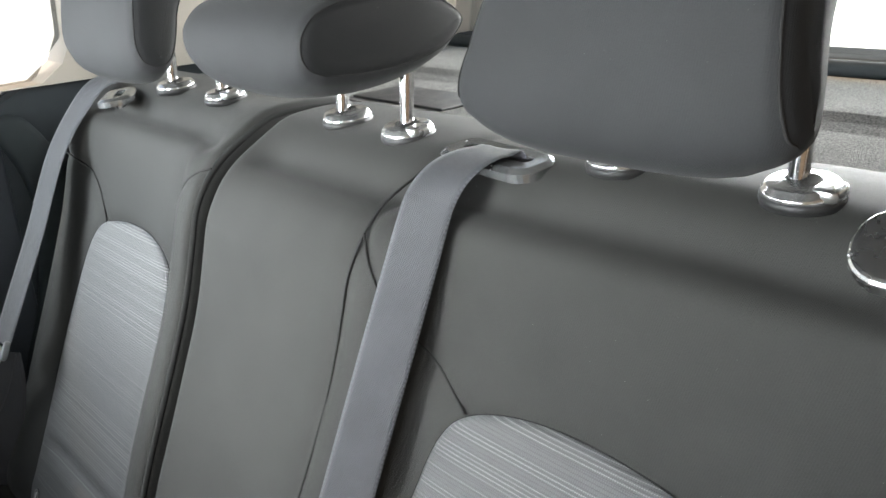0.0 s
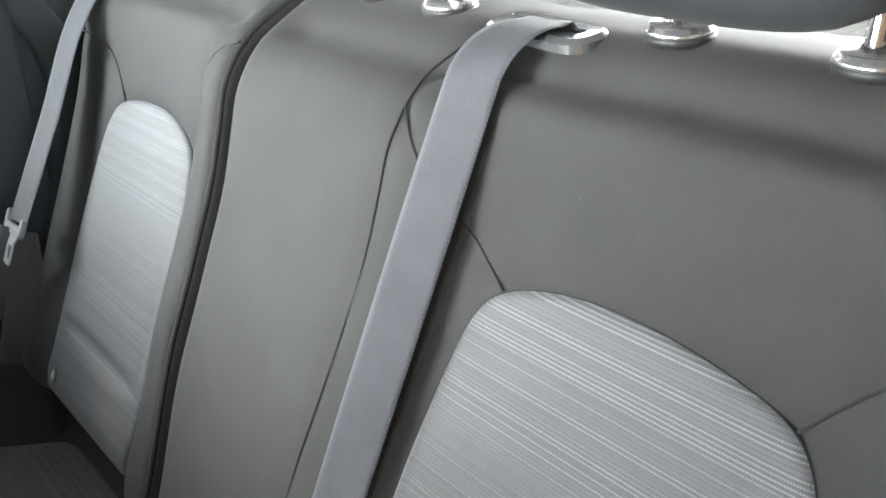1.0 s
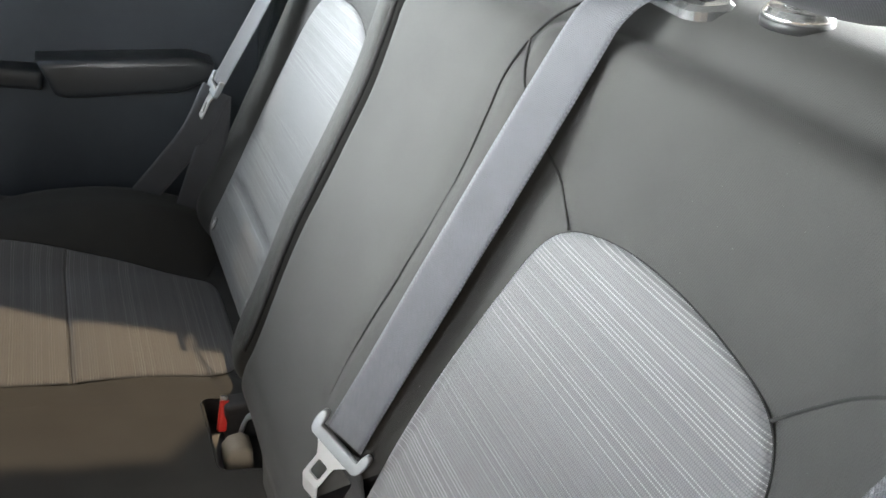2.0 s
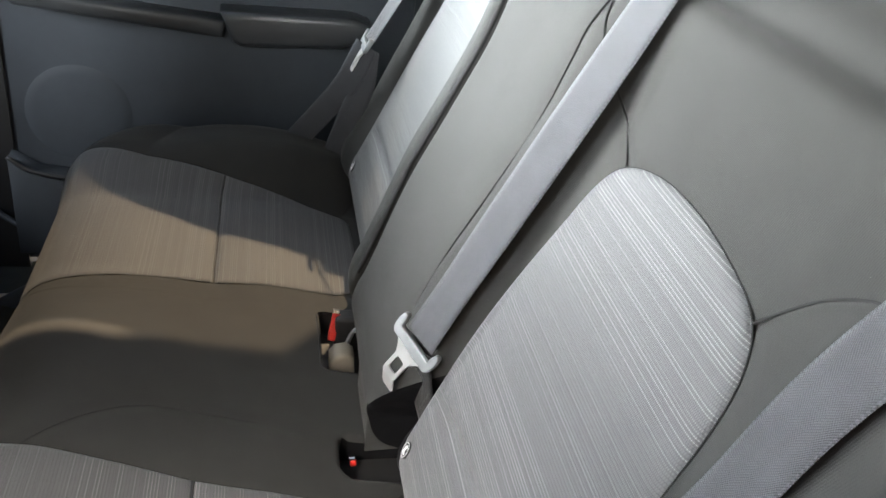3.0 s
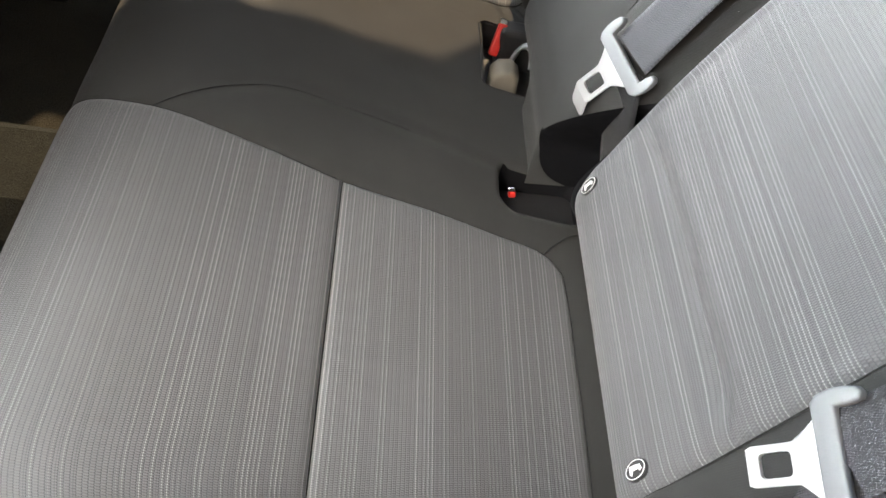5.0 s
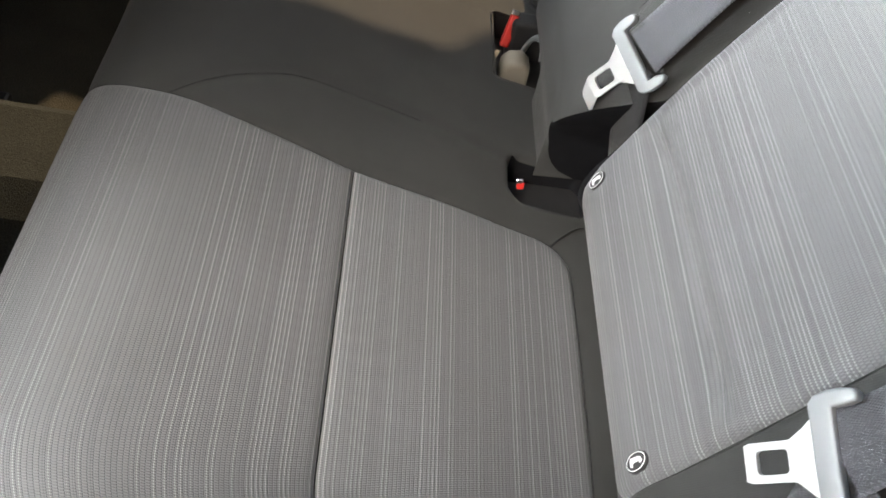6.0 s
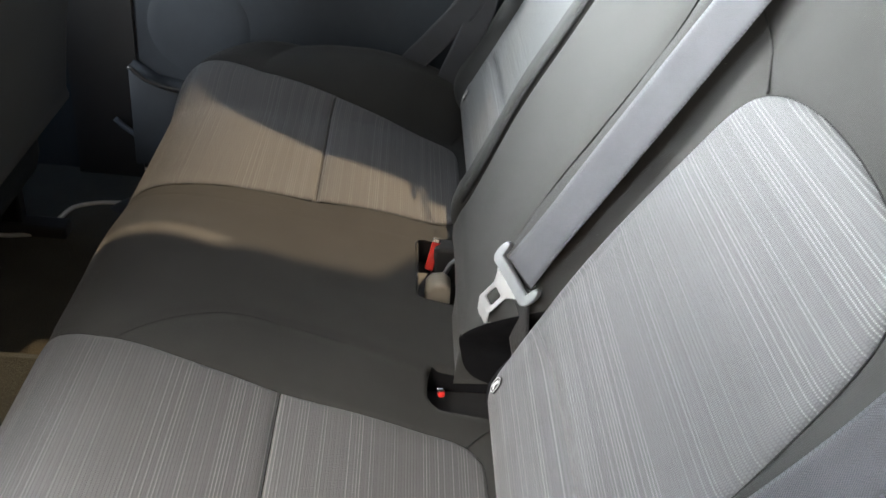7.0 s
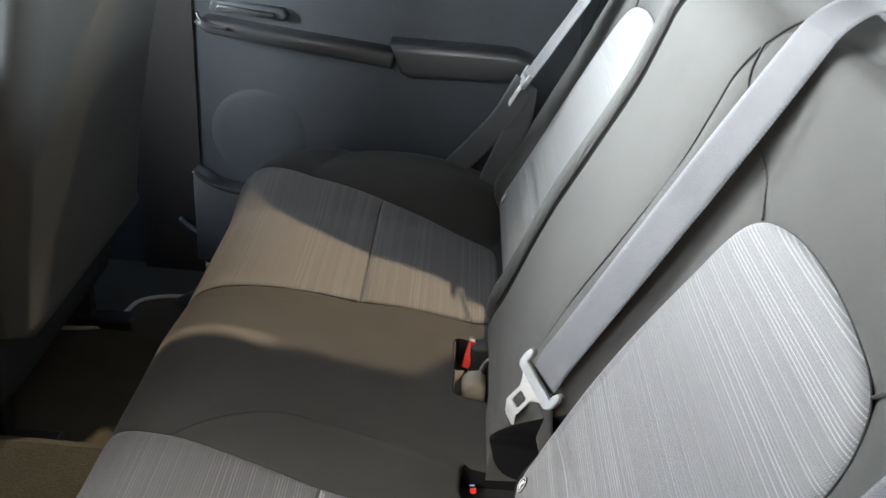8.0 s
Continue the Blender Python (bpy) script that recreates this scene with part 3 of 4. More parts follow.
def cushion_ring(sign, front):
    inner = [(0.184, -0.470), (0.193, -0.44), (0.200, -0.40), (0.207, -0.34), (0.211, -0.2304)]
    if sign > 0:
        inner = [(0.166, -0.470), (0.179, -0.44), (0.193, -0.40), (0.204, -0.34), (0.209, -0.2304)]
    outer = [(0.520, -0.2304), (0.535, -0.32), (0.552, -0.40), (0.560, -0.44), (0.562, -0.470)]
    wide = 0.045 if sign > 0 else 0.0
    outer = [(x + wide, y) for x, y in outer]
    if front:
        a = spline([(sign * x, cv_of(y)) for x, y in inner], 0.006)
        b = [(sign * x, cv_of(-0.2304)) for x in np.linspace(abs(inner[-1][0]) + 0.006, 0.514 + wide, 50)]
        c = spline([(sign * x, cv_of(y)) for x, y in outer], 0.006)
        v0 = cv_of(-0.470) - 0.085
        v1 = cv_of(-0.470)
        down = [(sign * (0.562 + wide), v) for v in np.linspace(v1, v0, 16)[1:-1]]
        d = [(sign * x, v0) for x in np.linspace(0.555 + wide, inner[0][0] + 0.001, 50)]
        up = [(sign * inner[0][0], v) for v in np.linspace(v0, v1, 16)[1:-1]]
        return np.vstack([a, b, c, down, d, up])
    inner = [(0.211, -0.2296), (0.213, -0.15), (0.214, -0.08), (0.219, -0.040), (0.238, -0.018), (0.275, -0.010)]
    outer = [(0.40, -0.008), (0.452, -0.013), (0.472, -0.035), (0.488, -0.09), (0.505, -0.16), (0.519, -0.2296)]
    if sign > 0:
        inner = [(0.209, -0.2296), (0.208, -0.15), (0.207, -0.08), (0.210, -0.036), (0.226, -0.012), (0.262, -0.004)]
        outer = [(0.40, -0.003), (0.452, -0.009)] + outer[2:]
    outer = [(x + wide, y) for x, y in outer]
    a = spline([(sign * x, cv_of(y)) for x, y in inner + outer], 0.006)
    d = [(sign * x, cv_of(-0.2296)) for x in np.linspace(0.513 + wide, inner[0][0] + 0.006, 50)]
    return np.vstack([a, d])


cushion = thing("rear_seat_cushion", (0, -0.2, 0.10), "charcoal cloth rear bench cushion with striped grey seat panels", "car seat")
crings = [cushion_ring(s, f) for s in (1, -1) for f in (True, False)]
POCKET = (-0.154, -0.024, -0.080, -0.004)
xs = [-0.69 + 0.05 - 0.05 * math.sin(radians(w)) for w in np.linspace(90, 0, 9)]
sets = [0.05 * (1 - math.cos(radians(w))) for w in np.linspace(90, 0, 9)]
inner = sorted(list(np.arange(-0.634, 0.636, 0.006)) + list(POCKET[:2]))
xs = [-0.69, -0.69] + xs + inner + [-x for x in xs[::-1]] + [0.69, 0.69]
sets = [0.20, 0.07] + sets + [0.0] * len(inner) + sets[::-1] + [0.07, 0.20]
vs = np.array(sorted(list(CV) + [cv_of(y) for y in POCKET[2:]]))
X, V = np.meshgrid(np.array(xs), vs)
h = -np.repeat(np.array(sets)[None], len(vs), axis=0)
mid_seam = spline([(0.196, cv_of(-0.395)), (0.170, cv_of(-0.370)), (0.140, cv_of(-0.335)), (0.115, cv_of(-0.29)), (0.105, cv_of(-0.22)), (0.106, cv_of(-0.15)), (0.110, cv_of(-0.08))], 0.006)
rear_seams = [spline([(s * 0.217, cv_of(-0.026)), (s * 0.200, cv_of(-0.012)), (s * 0.185, cv_of(0.004)), (s * 0.178, cv_of(0.02))], 0.006) for s in (1, -1)]
side_seams = [spline([(s * 0.480, cv_of(-0.02)), (s * 0.520, cv_of(0.0)), (s * 0.56, cv_of(0.012))], 0.006) for s in (1, -1)]
cseams = [mid_seam] + rear_seams + side_seams
for ring in crings:
    closed = np.vstack([ring, ring[:1]])
    d = line_distance(X, V, closed)
    h = h - np.where(inside(X, V, ring), 0.010 * smooth_step(0.0, 0.008, d), 0) - 0.0026 * np.exp(-d / 0.009)
for k, s in enumerate(cseams):
    h = h - (0.0018 if k == 0 else 0.003) * np.exp(-(line_distance(X, V, s) / 0.008) ** 2)
for i in range(X.shape[0]):
    for j in range(X.shape[1]):
        h[i, j] += 0.0011 * noise.noise(Vector((X[i, j] * 7, V[i, j] * 7, 8.1)))
yv = np.interp(V, CV, CUSH[:, 0])
# the cloth falls into a soft well round the second buckle
wx, wy = np.maximum(np.abs(X - 0.134) - 0.016, 0), np.maximum(np.abs(yv + 0.022) - 0.032, 0)
h = h - 0.072 * (1 - smooth_step(0.0, 0.017, np.hypot(wx, wy)))
P = cushion_place(X, V, h)
cx, cy = (X[:-1, :-1] + X[1:, 1:]) / 2, (yv[:-1, :-1] + yv[1:, 1:]) / 2
drop = np.zeros(cx.shape, dtype=bool)
drop |= (cx > POCKET[0]) & (cx < POCKET[1]) & (cy > POCKET[2]) & (cy < POCKET[3])
# cloth faces deep in the well, coloured black in place of shade
shaded = (cx > 0.106) & (cx < 0.163) & (cy > -0.064)
v, f, uv = sheet(P, np.stack([X, V], axis=-1), drop | shaded)
part("cover", v, f, CLOTH, cushion, "", uv)
v, f, uv = sheet(P, np.stack([X, V], axis=-1), ~shaded)
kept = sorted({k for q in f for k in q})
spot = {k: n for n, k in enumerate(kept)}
part("well_shade", v[kept], [[spot[k] for k in q] for q in f], SLOT_SHADE, cushion, "cloth of the second buckle well, blackened for its shade", uv[kept])
for ring, nm in zip(crings, ("front_panel", "rear_panel", "front_panel", "rear_panel")):
    panel(nm, ring, cushion_place, STRIPE, cushion, "grey striped knit seat panel", height=0.0015, dip=0.0032)
    edge = np.abs(ring[:, 1] - cv_of(-0.23)) > 0.003
    k = int(np.argmax(~edge))
    open_ring = np.roll(ring, -k, axis=0)[~np.roll(~edge, -k)]
    Q = cushion_place(open_ring[:, 0], open_ring[:, 1], -0.0024)
    tv, tf = tube(Q, 0.0008, 6)
    part("seam", tv, tf, SEAM, cushion)
for k, s in enumerate(cseams):
    seam_line(cushion, s[: len(s) * 3 // 4] if k == 0 else s, cushion_place, 0.0005 if k == 0 else 0.0010, -0.0012)


def pocket(name, rect, depth, label, rim=0.006):
    """A dark moulded well let into the cushion, with a raised rim."""
    a, b, c, e = rect
    z = float(np.interp((c + e) / 2, CUSH[FRONT:, 0], CUSH[FRONT:, 1]))
    bm = bmesh.new()
    ring = round_rect((a + b) / 2, (c + e) / 2, b - a + 0.004, e - c + 0.004, 0.012)
    slope = -0.19
    zz = lambda q: z + rim + (q - (c + e) / 2) * slope
    up = [bm.verts.new((p, q, zz(q))) for p, q in ring]
    out = [bm.verts.new(((a + b) / 2 + (p - (a + b) / 2) * 1.05, (c + e) / 2 + (q - (c + e) / 2) * 1.08, zz(q) - 0.004)) for p, q in ring]
    down = [bm.verts.new(((a + b) / 2 + (p - (a + b) / 2) * 0.93, (c + e) / 2 + (q - (c + e) / 2) * 0.90, zz(q) - depth)) for p, q in ring]
    n = len(ring)
    for i in range(n):
        j = (i + 1) % n
        bm.faces.new((up[i], up[j], out[j], out[i]))
        bm.faces.new((up[j], up[i], down[i], down[j]))
    bm.faces.new(down)
    bmesh.ops.recalc_face_normals(bm, faces=bm.faces[:])
    v, f = from_bm(bm)
    return part(name, v, f, BLACK, cushion, label, smooth=False)


pocket("buckle_well", POCKET, 0.060, "black moulded buckle well")


# ---- buckles ----
def buckle(lo, hi, red, tip, label, k=1.0):
    """A black buckle head; red: the ends of its release button's bar."""
    mid_ = (Vector(lo) + Vector(hi)) / 2
    b = thing("belt_buckle", (mid_.x, mid_.y, lo[2]), label, "seat belt buckle", "belt buckles")
    v, f = box(lo, hi, 0.006, 3)
    part("housing", v, f, BLACK, b, smooth=False)
    a, c = Vector(red[0]), Vector(red[1])
    d = (c - a).normalized()
    w = d.cross(Vector((0, 1, 0))).normalized()
    m = Matrix((w, d, w.cross(d))).transposed().to_4x4()
    m.translation = (a + c) / 2
    n = (c - a).length / 2
    v, f = box((-0.0048 * k, -n, -0.006 * k), (0.0048 * k, n, 0.006 * k), 0.003 * k, 3, m)
    part("release_button", v, f, RED, b, "red release button", smooth=False)
    if tip:
        v, f = box((-0.004 * k, -n - 0.005 * k, -0.007 * k), (0.004 * k, -n + 0.002 * k, 0.004 * k), 0.0015 * k, 2, m)
        part("slot_lip", v, f, CHROME, b, "bright metal slot lip", smooth=False)
    return b


buckle((-0.142, -0.058, 0.262), (-0.112, -0.006, 0.343), ((-0.129, -0.055, 0.344), (-0.112, -0.063, 0.307)), True, "black belt buckle with red release button in the cushion well")
buckle((0.112, -0.050, 0.258), (0.142, -0.016, 0.284), ((0.1235, -0.050, 0.306), (0.127, -0.049, 0.299)), True, "black belt buckle with red button sunk in the cushion", 0.7)
tan = thing("belt_strap_loop", (-0.065, -0.048, 0.262), "tan folded buckle strap lying in the cushion well", "strap")
v, f = prism([(-0.066, 0.262), (-0.068, 0.312), (-0.060, 0.323), (-0.044, 0.326), (-0.034, 0.318), (-0.030, 0.262)], "x", -0.088, -0.054, 0.006, 3)
part("webbing", v, f, TAN, tan, "", [(p[0], p[2]) for p in v])
q = spline([(-0.100, -0.040, 0.312), (-0.101, -0.034, 0.330), (-0.097, -0.026, 0.338), (-0.088, -0.020, 0.336), (-0.080, -0.018, 0.318)], 0.004)
v, f, uv = ribbon(q, [(0.8, -0.5, 0.0)] * len(q), 0.012, 0.005)
part("loop", v, f, TONGUE, tan, "grey plastic loop")

# ---- headrests ----
OUTER = spline([(0.152, 0.972), (0.138, 0.985), (0.133, 1.02), (0.143, 1.08), (0.159, 1.122), (0.188, 1.146), (0.23, 1.150), (0.28, 1.138), (0.306, 1.112), (0.305, 1.088), (0.285, 1.072),
                (0.24, 1.068), (0.208, 1.064), (0.193, 1.046), (0.185, 1.01), (0.177, 0.985), (0.165, 0.972), (0.152, 0.972)], 0.006)[:-1] - (0.25, 0.945)
LOWSET = spline([(0.142, 0.990), (0.126, 1.000), (0.119, 1.020), (0.124, 1.046), (0.146, 1.062), (0.19, 1.068), (0.24, 1.066), (0.277, 1.053), (0.291, 1.036), (0.283, 1.017),
                 (0.264, 1.001), (0.238, 0.992), (0.205, 0.987), (0.170, 0.987), (0.142, 0.990)], 0.005)[:-1] - (0.25, 0.945)


def headrest(at, half, post_gap, HEAD, label, r, taper_by, high, lean=0.0, aside=0.0):
    """at: foot of the headrest between its posts. HEAD: the pad's side outline from there. aside: the pad's shift along x."""
    hd = thing("headrest", at, label, "headrest", "rear headrests")
    c = HEAD.mean(axis=0)
    t = np.roll(HEAD, -1, axis=0) - np.roll(HEAD, 1, axis=0)
    nrm = np.column_stack([t[:, 1], -t[:, 0]]) / np.linalg.norm(t, axis=1)[:, None]
    if ((HEAD - c) * nrm).sum() < 0:
        nrm = -nrm
    rows = []
    for w in np.linspace(90, 0, 7):
        rows.append((-half + r * (1 - math.sin(radians(w))), r * (1 - math.cos(radians(w))), 1.0))
    for x in np.linspace(-half + r, half - r, 15)[1:-1]:
        rows.append((x, -0.004 * (1 - (x / half) ** 2), 1.0))
    for w in np.linspace(0, 90, 7):
        rows.append((half - r * (1 - math.sin(radians(w))), r * (1 - math.cos(radians(w))), 1.0))
    caps = [(half + 0.0006, r + 0.0025, 1.0)]
    full = [(-x, s, k) for x, s, k in caps[::-1]] + rows + caps
    verts, uv = [], []
    for x, inset, k in full:
        ring = c + (HEAD - nrm * inset - c) * k
        for (y, z) in ring:
            taper = 1.0 - taper_by * max(0, (z - 0.03) / 0.17)
            up = 0.020 * (abs(x) / half) ** 5 * max(0, 1 - (z - HEAD[:, 1].min()) / 0.06)
            verts.append((at[0] + aside + x * taper + lean * z, at[1] + y, at[2] + z + up))
            uv.append((x + 0.9 * y, z + 0.35 * y))
    n = len(HEAD)
    faces = []
    for i in range(len(full) - 1):
        for j in range(n):
            faces.append((i * n + j, i * n + (j + 1) % n, (i + 1) * n + (j + 1) % n, (i + 1) * n + j))
    faces += [tuple(range(n))[::-1], tuple((len(full) - 1) * n + j for j in range(n))]
    bm = bmesh.new()
    bv = [bm.verts.new(p) for p in verts]
    for q in faces:
        bm.faces.new([bv[i] for i in q])
    bmesh.ops.recalc_face_normals(bm, faces=bm.faces[:])
    vv, ff = from_bm(bm)
    # the flanks beyond the piping are panels of their own, darkened for shade
    flank = [set(range(5 * n)), set(range((len(full) - 5) * n, len(full) * n))]
    sides = [[q for q in ff if set(q) <= k] for k in flank]
    taken = {tuple(q) for k in sides for q in k}
    part("pad", vv, [q for q in ff if tuple(q) not in taken], HEADCLOTH, hd, "", uv)
    for k, group in zip(flank, sides):
        kept = sorted(k)
        spot = {p: i for i, p in enumerate(kept)}
        part("side_panel", [vv[p] for p in kept], [[spot[p] for p in q] for q in group], SHADECLOTH, hd, "cloth side panel, darkened for its shade", [uv[p] for p in kept])
    for s in (-1, 1):
        k = r * 0.30
        line = []
        for (y, z), (ny, nz) in zip(HEAD, nrm):
            taper = 1.0 - taper_by * max(0, (z - 0.03) / 0.17)
            up = 0.020 * ((half - k) / half) ** 5 * max(0, 1 - (z - HEAD[:, 1].min()) / 0.06)
            line.append((at[0] + aside + s * (half - k) * taper + lean * z, at[1] + y - ny * k * 0.95, at[2] + z - nz * k * 0.95 + up))
        tv, tf = tube(line, 0.0009, 6, True)
        part("piping", tv, tf, SEAM, hd, "black piping")
        q = [(at[0] + s * post_gap / 2, at[1] - 0.004, at[2] - 0.02), (at[0] + s * post_gap / 2, at[1] + 0.002, at[2] + high)]
        q = [tuple(Vector(q[0]).lerp(Vector(q[1]), k)) for k in (0, 0.02, 0.25, 0.5, 0.75, 0.98, 1)]
        tv, tf = tube(q, 0.0066, 16)
        part("post", tv, tf, CHROME, hd, "chrome post")
    return hd


headrest((0.3600, 0.252, 0.955), 0.1175, 0.135, OUTER, "charcoal cloth outer headrest raised on chrome posts", 0.016, 0.33, 0.125, 0.12, -0.006)
headrest((0.0185, 0.250, 0.945), 0.098, 0.097, LOWSET, "low charcoal cloth middle headrest on chrome posts", 0.012, 0.0, 0.075, 0.0, -0.012)
headrest((-0.3300, 0.248, 0.945), 0.108, 0.128, OUTER, "charcoal cloth outer headrest on chrome posts, far seat", 0.014, 0.06, 0.125)


def guide(x, y, base, knob):
    """A chromed post guide with a stepped collar and a push button."""
    z = float(np.interp(y, BACK[LOW:TOP, 0], BACK[LOW:TOP, 1])) if y < BACK[TOP, 0] else 0.9405
    z += 0.009 * float(smooth_step(0.12, 0.40, np.array(x))) + 0.0040
    m = Matrix.Translation((x, y, z)) @ Euler((radians(5), 0, 0)).to_matrix().to_4x4()
    rim = m.to_3x3()
    v, f = lathe([(0.0225, -0.004), (0.0240, 0.0012), (0.0240, 0.0035), (0.0222, 0.0046), (0.0218, 0.0068), (0.0200, 0.0080), (0.0125, 0.0076), (0.0105, 0.0094), (0.0085, 0.006)], (x, y, z), 36, rim)
    g = part("post_guide", v, f, PALEGREY, base, "silver headrest post guide")
    v, f = lathe([(0.0242, -0.006), (0.0250, -0.002), (0.0247, 0.0004), (0.0236, 0.0008)], (x, y, z), 36, rim)
    part("gasket", v, f, BLACK, g, "black gasket")
    if knob:
        v, f = prism(round_rect(0.0185, -0.004, 0.016, 0.020, 0.005), "z", 0.001, 0.0094, 0.002, 2)
        part("push_button", [m @ Vector(p) for p in v], f, SATIN, g, "silver push button")


for x, y, base, knob in ((0.295, 0.254, big, False), (0.430, 0.250, big, True), (-0.030, 0.252, big, False), (0.067, 0.248, big, True),
                         (-0.266, 0.248, small, True), (-0.394, 0.248, small, False)):
    guide(x, y, base, knob)


# ---- belt guides on the backrest's shoulder ----
def belt_guide(base, at, turn, length, label):
    m = Matrix.Translation(at) @ Euler((radians(7), 0, radians(turn))).to_matrix().to_4x4()
    bm = bmesh.new()
    out = round_rect(0, 0, length, 0.046, 0.018)
    rim = round_rect(0, 0, length - 0.010, 0.036, 0.014)
    hole = round_rect(0, 0.002, length - 0.034, 0.012, 0.005)
    rows = [[bm.verts.new((p, q, z)) for p, q in r] for r, z in ((out, -0.006), (out, 0.0008), (rim, 0.0042), (hole, 0.0036), (hole, -0.012))]
    n = len(out)
    for a, b in zip(rows[:-1], rows[1:]):
        for i in range(n):
            bm.faces.new((a[i], a[(i + 1) % n], b[(i + 1) % n], b[i]))
    bmesh.ops.recalc_face_normals(bm, faces=bm.faces[:])
    bm.transform(m)
    v, f = from_bm(bm)
    part("belt_guide", v, f, GUIDEPL, base, label, smooth=False)


belt_guide(big, (0.184, 0.241, 0.9375), -6, 0.114, "silver belt guide")
belt_guide(small, (-0.487, 0.208, 0.927), -30, 0.096, "silver belt guide")
# release handle near the outer shoulder
v, f = prism(round_rect(0, 0, 0.125, 0.050, 0.022), "z", -0.004, 0.009, 0.004, 3)
m = Matrix.Translation((0.540, 0.216, 0.939)) @ Euler((radians(38), 0, radians(4))).to_matrix().to_4x4()
hv = [m @ Vector(p) for p in v]
lever = part("release_bezel", hv, f, SATIN, big, "silver backrest release bezel", smooth=False)
v, f = prism(round_rect(0.004, -0.002, 0.088, 0.023, 0.010), "z", 0.006, 0.0115, 0.001)
part("release_lever", [m @ Vector(p) for p in v], f, RUBBER, lever, "black release lever", smooth=False)


# ---- belts ----
def tongue(belt, at, down, across, lip=None):
    """A belt tongue: grey plastic head with a flared steel plate. down: where the plate points; lip: where its bent end reaches."""
    d, w = Vector(down).normalized(), Vector(across)
    w = -(w - d * w.dot(d)).normalized()
    m = Matrix((w, d, w.cross(d))).transposed().to_4x4()
    m.translation = at
    # head: a flat bar whose ends turn up beside the strap
    ear = [(0.0245, -0.0035), (0.0250, -0.012), (0.0265, -0.0175), (0.0300, -0.0190), (0.0330, -0.0165), (0.0342, -0.010), (0.0340, -0.002), (0.0320, 0.0055), (0.0280, 0.0095)]
    v, f = prism([(-p, q) for p, q in ear[::-1]] + ear, "z", -0.0040, 0.0040, 0.0018, 3)
    part("tongue_head", [m @ Vector(p) for p in v], f, TONGUE, belt, "grey plastic tongue head")
    bm = bmesh.new()
    side = [(0.0215, 0.004), (0.0200, 0.0105), (0.0160, 0.0155), (0.0115, 0.0195), (0.0108, 0.026), (0.0108, 0.049), (0.0095, 0.0525)]
    inner = [(0.0040, 0.0255), (0.0055, 0.0260), (0.0064, 0.0275), (0.0066, 0.0310), (0.0066, 0.0420), (0.0060, 0.0440), (0.0045, 0.0450)]
    out, hol = ([(-p, q) for p, q in k] + k[::-1] for k in (side, inner))
    rows = [[bm.verts.new((p, q, z)) for p, q in r] for r, z in ((out, -0.0013), (out, 0.0013), (hol, 0.0013), (hol, -0.0013))]
    k = len(out)
    for i in range(4):
        for j in range(k):
            bm.faces.new((rows[i][j], rows[i][(j + 1) % k], rows[(i + 1) % 4][(j + 1) % k], rows[(i + 1) % 4][j]))
    bmesh.ops.recalc_face_normals(bm, faces=bm.faces[:])
    bm.transform(m)
    v, f = from_bm(bm)
    plate = part("tongue_plate", v, f, STEEL, belt, "bright steel tongue plate", smooth=False)
    if lip:
        tip = m @ Vector((0, 0.0515, 0))
        g = (Vector(lip) - tip).normalized()
        lm = Matrix((w, g, w.cross(g))).transposed().to_4x4()
        lm.translation = tip
        v, f = prism([(-0.0105, 0.0), (-0.0100, 0.014), (-0.0070, 0.0175), (0.0070, 0.0175), (0.0100, 0.014), (0.0105, 0.0)], "z", -0.0011, 0.0011, 0.0006, 1)
        part("tongue_lip", [lm @ Vector(p) for p in v], f, STEEL, plate, "bent steel end of the plate", smooth=False)


def strap(belt, pts, across, label="", mat=None, width=0.0445, name="webbing"):
    q = spline([(*p, *a) for p, a in zip(pts, across)], 0.006)
    v, f, uv = ribbon([r[:3] for r in q], [r[3:] for r in q], width, 0.0014)
    return part(name, v, f, mat or WEB, belt, label, uv)


def on_back(x, z, lift):
    return tuple(back_place(np.array(x), np.array(v_of(z)), lift))


mid = thing("seat_belt", (0.15, 0.0, 0.36), "grey webbing middle seat belt hanging over the backrest with its tongue", "seat belt", "rear seat belts")
upper, lower = Vector((0.1730, 0.186, 0.904)), Vector((0.1570, 0.004, 0.512))
TILT = 0.62
hang = [upper.lerp(lower, k) for k in np.linspace(0, 1, 9)]
# the strap hangs straight and just touches the cloth
press = max(max(p.y + e * TILT - on_back(p.x + e, p.z, 0.0022)[1] for e in (-0.022, -0.010, 0.0, 0.012)) for p in hang[:6])
hang = [p - Vector((0, press * (1 - k / 8), 0)) for k, p in enumerate(hang)]
top, slot_at = hang[0], Vector((0.1890, 0.2440, 0.9440))
climb = (hang[0] - hang[1]).normalized()
# from there it curves over the shoulder into the guide
over = []
for k in np.linspace(0.14, 1, 8):
    a, b = top + climb * 0.036, slot_at + Vector((-0.006, -0.030, 0.003))
    over.append(tuple(top * (1 - k) ** 3 + a * 3 * k * (1 - k) ** 2 + b * 3 * k * k * (1 - k) + slot_at * k ** 3))
over = [(0.1895, 0.2460, 0.918), (0.1895, 0.2460, 0.935)] + over[::-1]
lean = [(1, 0.02, 0)] * 2 + [(1, 0.02 + 0.36 * k, 0) for k in np.linspace(0, 0.9, 8)] + [(1, 0.40, 0), (1, 0.52, 0), (1, 0.59, 0)]
strap(mid, over + [tuple(p) for p in hang[:-1]] + [(0.157, 0.004, 0.512)], lean + [(1, TILT, 0)] * 3 + [(1, 0.56, 0), (1, 0.50, -0.10), (1, 0.55, -0.35)])
